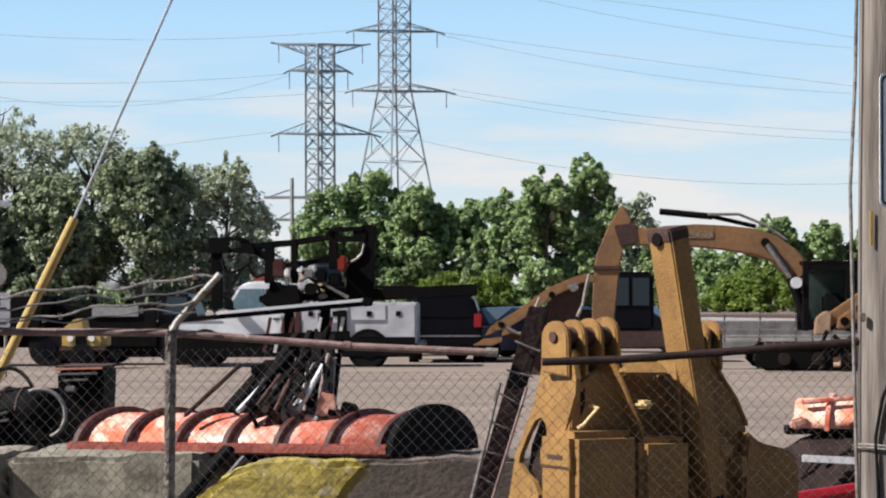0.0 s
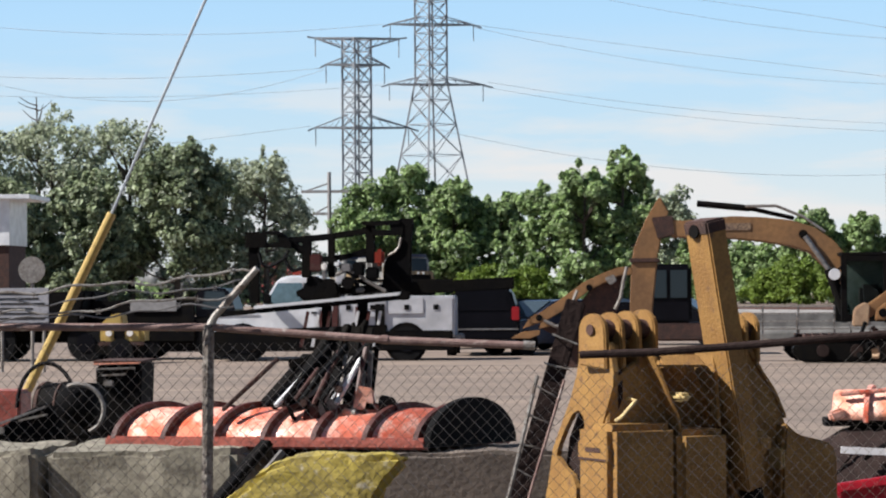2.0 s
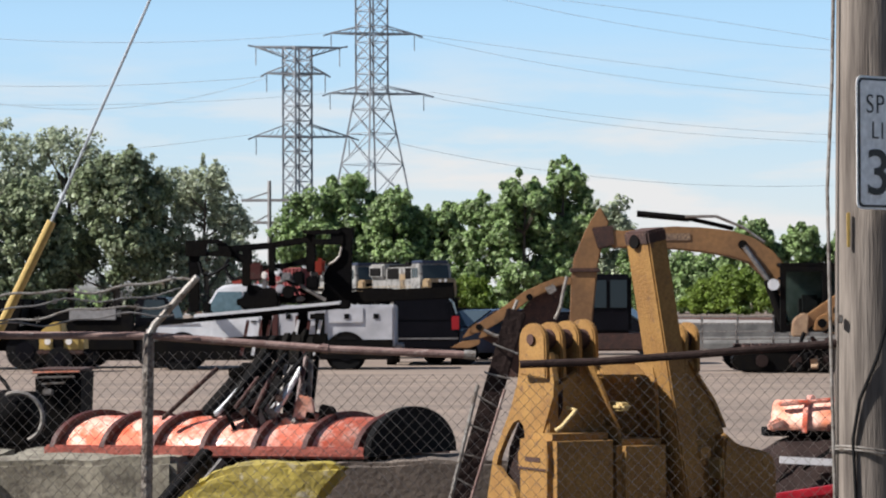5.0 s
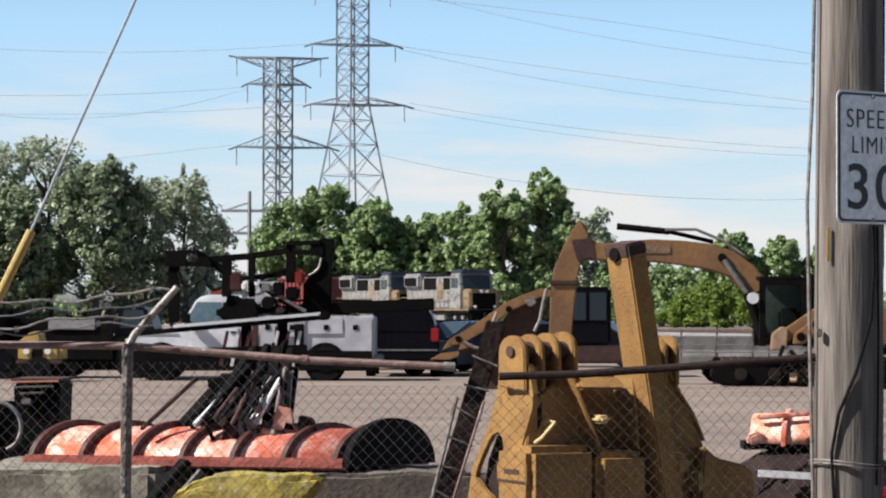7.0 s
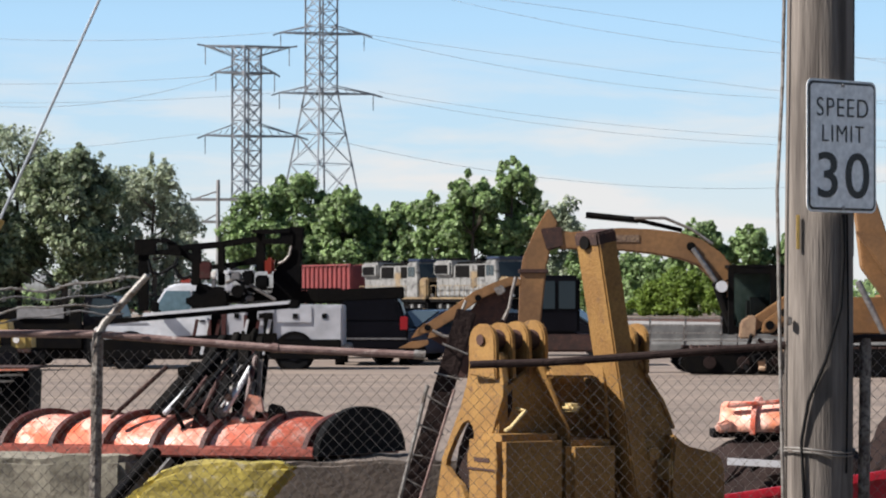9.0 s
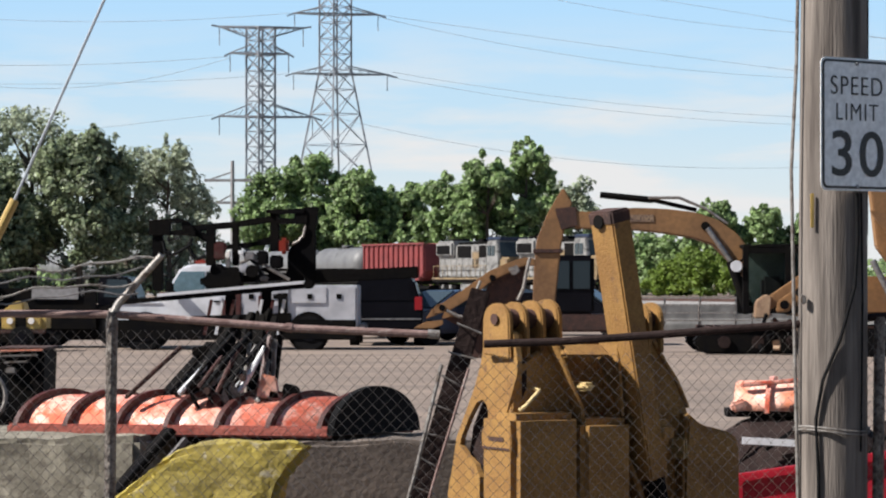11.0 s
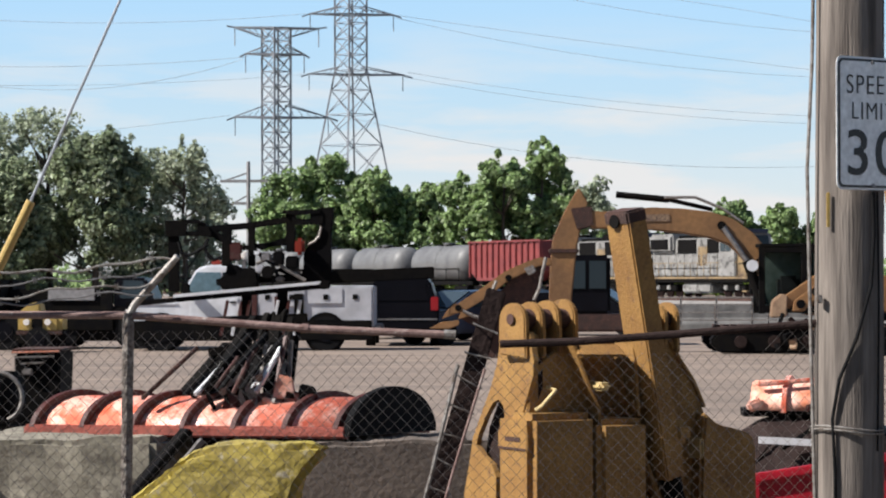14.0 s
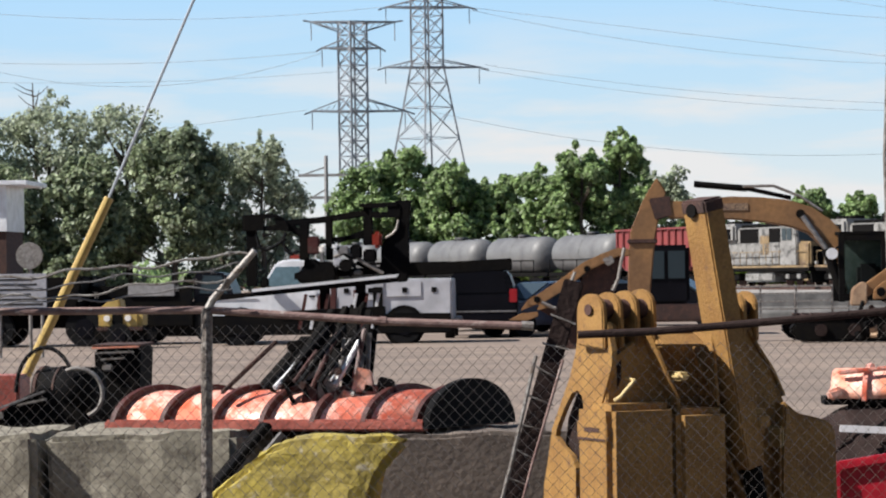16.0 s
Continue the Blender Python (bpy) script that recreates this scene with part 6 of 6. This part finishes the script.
# ---- the fence and the pole ----
def fence():
    y = 13.0
    t = thing("chain_link_fence", "rusty bent chain-link fence with barbed wire arms", "fence", (0, y, 0))
    for x, z in ((-4.6, 1.54), (-1.607, 1.545), (1.96, 1.52), (4.9, 1.54)):
        part("post", tube(B(), [(x - 0.02, 0, 0), (x, 0, z)], 0.027, 12), POST_STEEL, t)
        if x < 1.5:
            arm = part("arm", tube(B(), [(x, 0, z - 0.02), (x + 0.03, 0, z + 0.04), (x + 0.235, -0.05, z + 0.262)], 0.021, 10, 0.016), GALV, t, "angled galvanised barbed wire arm")
    part("top_rail", tube(B(), [(-4.9, 0, 1.545), (-2.6, 0, 1.54), (-1.6, 0, 1.533), (-0.75, 0, 1.467), (-0.10, 0, 1.438)], 0.018, 10), RUST_PIPE, t)
    part("top_rail", tube(B(), [(0.12, 0, 1.394), (0.48, 0, 1.405), (0.84, 0, 1.43), (1.57, 0, 1.485), (1.96, 0, 1.52), (5.0, 0, 1.55)], 0.0185, 10), CREOSOTE_AND_SHADE, t, "dark rusty bent top rail")
    part("sleeve", tube(B(), [(-0.14, 0, 1.442), (-0.085, 0, 1.437)], 0.021, 10), GALV, t)
    part("sleeve", tube(B(), [(-0.80, 0, 1.472), (-0.77, 0, 1.469)], 0.022, 10), RUST_PIPE, t)
    lean = part("leaning_post", beam(B(), (-0.38, 0.06, 0.0), (0.108, 0.06, 1.645), 0.095, 0.06, up=(0, 1, 0), bevel=0.006), CREOSOTE_AND_SHADE, t, "dark leaning timber post")
    for k in range(7):
        z = 0.72 + k * 0.125
        x = -0.38 + 0.488 * z / 1.645
        m = Matrix.Translation((x, 0.055, z)) @ pose(0, 0, 0, 0, 18 + 9 * math.sin(k * 2.1), 0)
        bm = B()
        tube(bm, [m @ Vector(p) for p in ((-0.062, -0.045, 0.0), (0.06, -0.045, -0.008), (0.06, 0.04, -0.012), (-0.062, 0.04, 0.0), (-0.062, -0.045, 0.004))], 0.0042, 6)
        part("wire_tie", bm, GALV, lean)
    part("loose_rod", tube(B(), [(-0.34, -0.02, 0.3), (-0.2, -0.02, 0.79), (-0.075, -0.02, 1.3)], 0.009, 8), GALV, t)
    part("tension_bar", tube(B(), [(-0.24, -0.03, 0.3), (-0.1, -0.03, 0.8), (0.05, -0.03, 1.28)], 0.007, 8), RUST_PIPE, t)
    # Woven mesh, sagging with the bent rail.
    def top(x):
        xs, zs = (-4.9, -1.6, -0.75, -0.1, 0.12, 0.84, 1.57, 1.96, 5.0), (1.54, 1.53, 1.46, 1.43, 1.38, 1.42, 1.475, 1.51, 1.54)
        return float(np.interp(x, xs, zs))
    verts, faces = [], []
    pitch, r = 0.056, 0.0016
    for s in (-1, 1):
        for k in range(-30, 178):
            x = -4.9 + k * pitch
            pts, z = [], 0.03
            px = x if s > 0 else x + 1.5
            while z < 1.56:
                if -4.85 < px < 4.95 and z < top(px) - 0.005:
                    wob = 0.008 * noise.noise(Vector((px * 3, z * 3, 5)))
                    pts.append(Vector((px + wob, 0.012 * s * 0.3 + 0.03 * noise.noise(Vector((px, z, 1))) - 0.03, z)))
                z += 0.11
                px += s * 0.11 * 0.95
            if len(pts) < 2:
                continue
            base = len(verts)
            for p in pts:
                for a in (0, 2.094, 4.189):
                    verts.append(p + Vector((math.cos(a) * r, math.sin(a) * r, 0)))
            for i in range(len(pts) - 1):
                for j in range(3):
                    u = base + i * 3
                    faces.append((u + j, u + (j + 1) % 3, u + 3 + (j + 1) % 3, u + 3 + j))
    me = bpy.data.meshes.new("mesh_fabric")
    me.from_pydata(verts, [], faces)
    me.materials.append(MESH_WIRE)
    ob = new("mesh_fabric", me)
    ob.parent = t
    tagged(ob, "sagging grey chain-link mesh", kind="stuff")
    # Barbed strands, slack and tangled towards the left.
    for k, (z0, z1, z2, w) in enumerate(((1.79, 1.71, 1.66, 0.006), (1.74, 1.655, 1.65, 0.004), (1.69, 1.60, 1.61, 0.005), (1.64, 1.575, 1.58, 0.004))):
        bm = B()
        pts = []
        for i in range(60):
            f = i / 59
            x = -1.39 - 0.03 * k + (-4.4 + 1.39) * f
            z = z0 + (z1 - z0) * min(1, f * 3.2) + (z2 - z1) * max(0, f * 1.45 - 0.45) + 0.012 * math.sin(f * 31 + k * 1.7) + 0.008 * math.sin(f * 71 + k)
            pts.append((x, -0.05 + 0.02 * math.sin(f * 17 + k), z))
        tube(bm, pts, w, 6)
        for i in range(2 + k, 58, 9):
            p = Vector(pts[i])
            beam(bm, p - Vector((0.006, 0.01, 0.016)), p + Vector((0.006, -0.01, 0.016)), 0.004)
            beam(bm, p - Vector((-0.009, 0.01, 0.013)), p + Vector((-0.009, -0.01, 0.013)), 0.004)
        part("barbed_strand", bm, STEEL if k % 2 else GALV, t)


def utility_pole():
    t = thing("utility_pole", "weathered grey wooden utility pole with cables", "utility pole", (1.735, 13.02, 0))
    n, sides = 60, 28
    bm, rings = B(), []
    for i in range(n + 1):
        z = 10.0 * i / n
        r = 0.166 - 0.004 * z
        rings.append([bm.verts.new((math.cos(a) * (r + 0.005 * noise.noise(Vector((math.cos(a) * 5, math.sin(a) * 5, z * 0.5)))) + 0.006 * z, math.sin(a) * (r + 0.005 * noise.noise(Vector((math.cos(a) * 5, math.sin(a) * 5, z * 0.5)))), z)) for a in [k * math.tau / sides for k in range(sides)]])
    for u, v in zip(rings, rings[1:]):
        for k in range(sides):
            bm.faces.new((u[k], u[(k + 1) % sides], v[(k + 1) % sides], v[k]))
    bm.faces.new(rings[-1])
    part("shaft", bm, POLE_WOOD, t, "", True)
    part("down_cable", tube(B(), [(0.10, -0.15, 2.09), (0.105, -0.15, 1.9), (0.09, -0.155, 1.66), (0.02, -0.172, 1.42), (-0.06, -0.165, 1.23), (-0.09, -0.15, 1.05), (-0.08, -0.155, 0.8), (-0.08, -0.16, 0.0)], 0.008, 8), RUBBER, t)
    part("down_cable", tube(B(), [(0.125, -0.12, 2.09), (0.13, -0.12, 1.6), (0.12, -0.125, 0.9)], 0.005, 6), RUBBER, t)
    part("conduit", tube(B(), [(0.152, 0.0, 1.9), (0.188, 0.0, 9.5)], 0.022, 10), BLACK, t)
    part("side_cable", tube(B(), [(-0.16, -0.06, 0.6), (-0.178, -0.06, 1.5), (-0.19, -0.06, 2.2), (-0.165, -0.06, 2.7), (-0.15, -0.06, 3.4), (-0.14, -0.05, 9.8)], 0.0085, 8), GALV, t)
    for z in (0.99, 1.005):
        pts = [(math.cos(a) * 0.176, math.sin(a) * 0.176, z + 0.012 * math.sin(a * 2)) for a in [k * math.tau / 24 for k in range(25)]]
        part("wire_band", tube(B(), pts, 0.0045, 6), GALV, t)
    part("paint_mark", box(B(), -0.125, -0.108, -0.128, -0.118, 1.93, 2.09, pose(0, 0, 0, 0, 0, 6), bevel=0.003), PLASTIC_YELLOW, t, "flaking yellow paint mark")
    part("staple", box(B(), -0.155, -0.13, -0.13, -0.10, 1.58, 1.62, bevel=0.004), GALV, t)


def speed_sign():
    n = Vector((math.sin(radians(38)), -math.cos(radians(38)), 0))
    c = Vector((1.715, 13.02, 2.405)) + n * 0.19
    t = thing("speed_limit_sign", "white speed limit sign with black lettering on the pole", "road sign", c, "", 38)
    # Own space: the face looks along -y.
    w, h = 0.2285, 0.305
    def rounded(a, b, r):
        pts = []
        for cx, cz, s in ((a - r, b - r, 0), (-a + r, b - r, 90), (-a + r, -b + r, 180), (a - r, -b + r, 270)):
            pts += [(cx + r * math.cos(radians(s + k * 15)), cz + r * math.sin(radians(s + k * 15))) for k in range(7)]
        return pts
    part("plate", prism(B(), rounded(w, h, 0.035), 0.0, 0.003), SIGN_WHITE, t)
    part("border", prism(B(), rounded(w - 0.01, h - 0.01, 0.03), -0.0025, 0.0), SIGN_BLACK, t, "black border line")
    part("face", prism(B(), rounded(w - 0.021, h - 0.021, 0.022), -0.005, -0.001), SIGN_WHITE, t)
    for words, size, z, wide in (("SPEED", 0.125, 0.135, 0.93), ("LIMIT", 0.115, 0.018, 0.93), ("30", 0.295, -0.235, 1.17)):
        cu = bpy.data.curves.new("lettering", "FONT")
        cu.body, cu.size, cu.align_x, cu.extrude = words, size, "CENTER", 0.001
        cu.offset = -0.0012 if words != "30" else 0.002
        cu.space_character = 1.14 if words != "30" else 1.12
        cu.materials.append(SIGN_BLACK)
        o = new("lettering", cu)
        o.parent = t
        o.matrix_basis = pose(0, -0.007, z, 90, 0, 0) @ Matrix.Diagonal((wide, 1, 1, 1))
    for z in (0.28, -0.285):
        part("bolt", disc(B(), (0, -0.008, z), 0.009, 0.01, "y", 12), STEEL, t)
    part("bracket", box(B(), -0.02, 0.02, 0.003, 0.04, -0.28, 0.28), STEEL, t)


def guy_wire():
    t = thing("guy_wire", "steel guy wire with a yellow plastic guard", "guy wire", (-4.44, 21, 0))
    way = Vector((0.694, 0, 1.424)).normalized()
    part("strand", tube(B(), [(0, 0, 0), way * 2.5, (1.835, 0, 3.9), (4.9, 0, 11.0)], 0.011, 6), CABLE, t)
    part("guard", tube(B(), [way * 0.25, way * 1.0, way * 2.55], 0.041, 12, 0.036), PLASTIC_YELLOW, t, "yellow plastic guy guard")


POLE_WOOD = material("split_grey_pole_timber", (0.215, 0.185, 0.162), (0.088, 0.073, 0.064), 0.92, scale=1.0, grain=1.0, bump=0.5, dirt=(0.36, 0.27, 0.13), dirt_at=0.72)
for _n in POLE_WOOD.node_tree.nodes:
    if _n.type == "TEX_NOISE":
        _m = POLE_WOOD.node_tree.nodes.new("ShaderNodeMapping")
        _m.inputs["Scale"].default_value = (19, 19, 1.5) if _n.inputs["Detail"].default_value == 5 else ((120, 120, 5) if _n.inputs["Detail"].default_value == 4 else (3, 3, 1.0))
        _c = POLE_WOOD.node_tree.nodes.new("ShaderNodeTexCoord")
        _n.inputs["Scale"].default_value = 1.0
        POLE_WOOD.node_tree.links.new(_c.outputs["Object"], _m.inputs[0])
        POLE_WOOD.node_tree.links.new(_m.outputs[0], _n.inputs["Vector"])

ground()
light_screen()
railway()
far_poles()
woods()
far_barrier()
yard_fence()
far_left_building()
service_truck()
suv()
sedan(0.1, 73, -150, NAVY, "blue and white parked car beside the black vehicle")
sedan(-0.6, 82, 20, DARK_PAINT, "black car parked in the back row")
sedan(3.4, 84, -15, DARK_PAINT, "black car parked in the back row")
sedan(-4.6, 80, 5, DARK_PAINT, "black car parked in the back row")
sedan(0.9, 77, 165, DARK_PAINT, "black car parked beside a blue one")
flatbed_truck()
compressor()
box_truck_far_left()
loader_cab(2.9, 72)
excavator()
grapple()
second_excavator()
near_blocks()
gap_filler_sheet()
plow()
push_frame()
black_frame()
spreader()
bucket()
right_clutter()
fence()
utility_pole()
speed_sign()
guy_wire()

# Each vehicle of the train, and where its middle stands behind or ahead of the hopper car's leading end at 8.6 s.
TRAIN = []
lead = locomotive()
TRAIN.append((lead, 29.3))
TRAIN.append((copy_thing(lead, Matrix()), 13.6))
hop = hopper_car()
TRAIN.append((hop, -2.3))
tank = tank_car()
for k in range(8):
    TRAIN.append((tank if k == 0 else copy_thing(tank, Matrix()), -16.8 - k * 14.0))


def motions():
    times = [0, 0.1, 0.3] + [0.5 * k for k in range(1, 32)] + [15.7, 15.9, 16.0]
    for vehicle, at in TRAIN:
        walk(vehicle, [(t, on_track(at + SPEED * (t - 8.6))) for t in times])


motions()
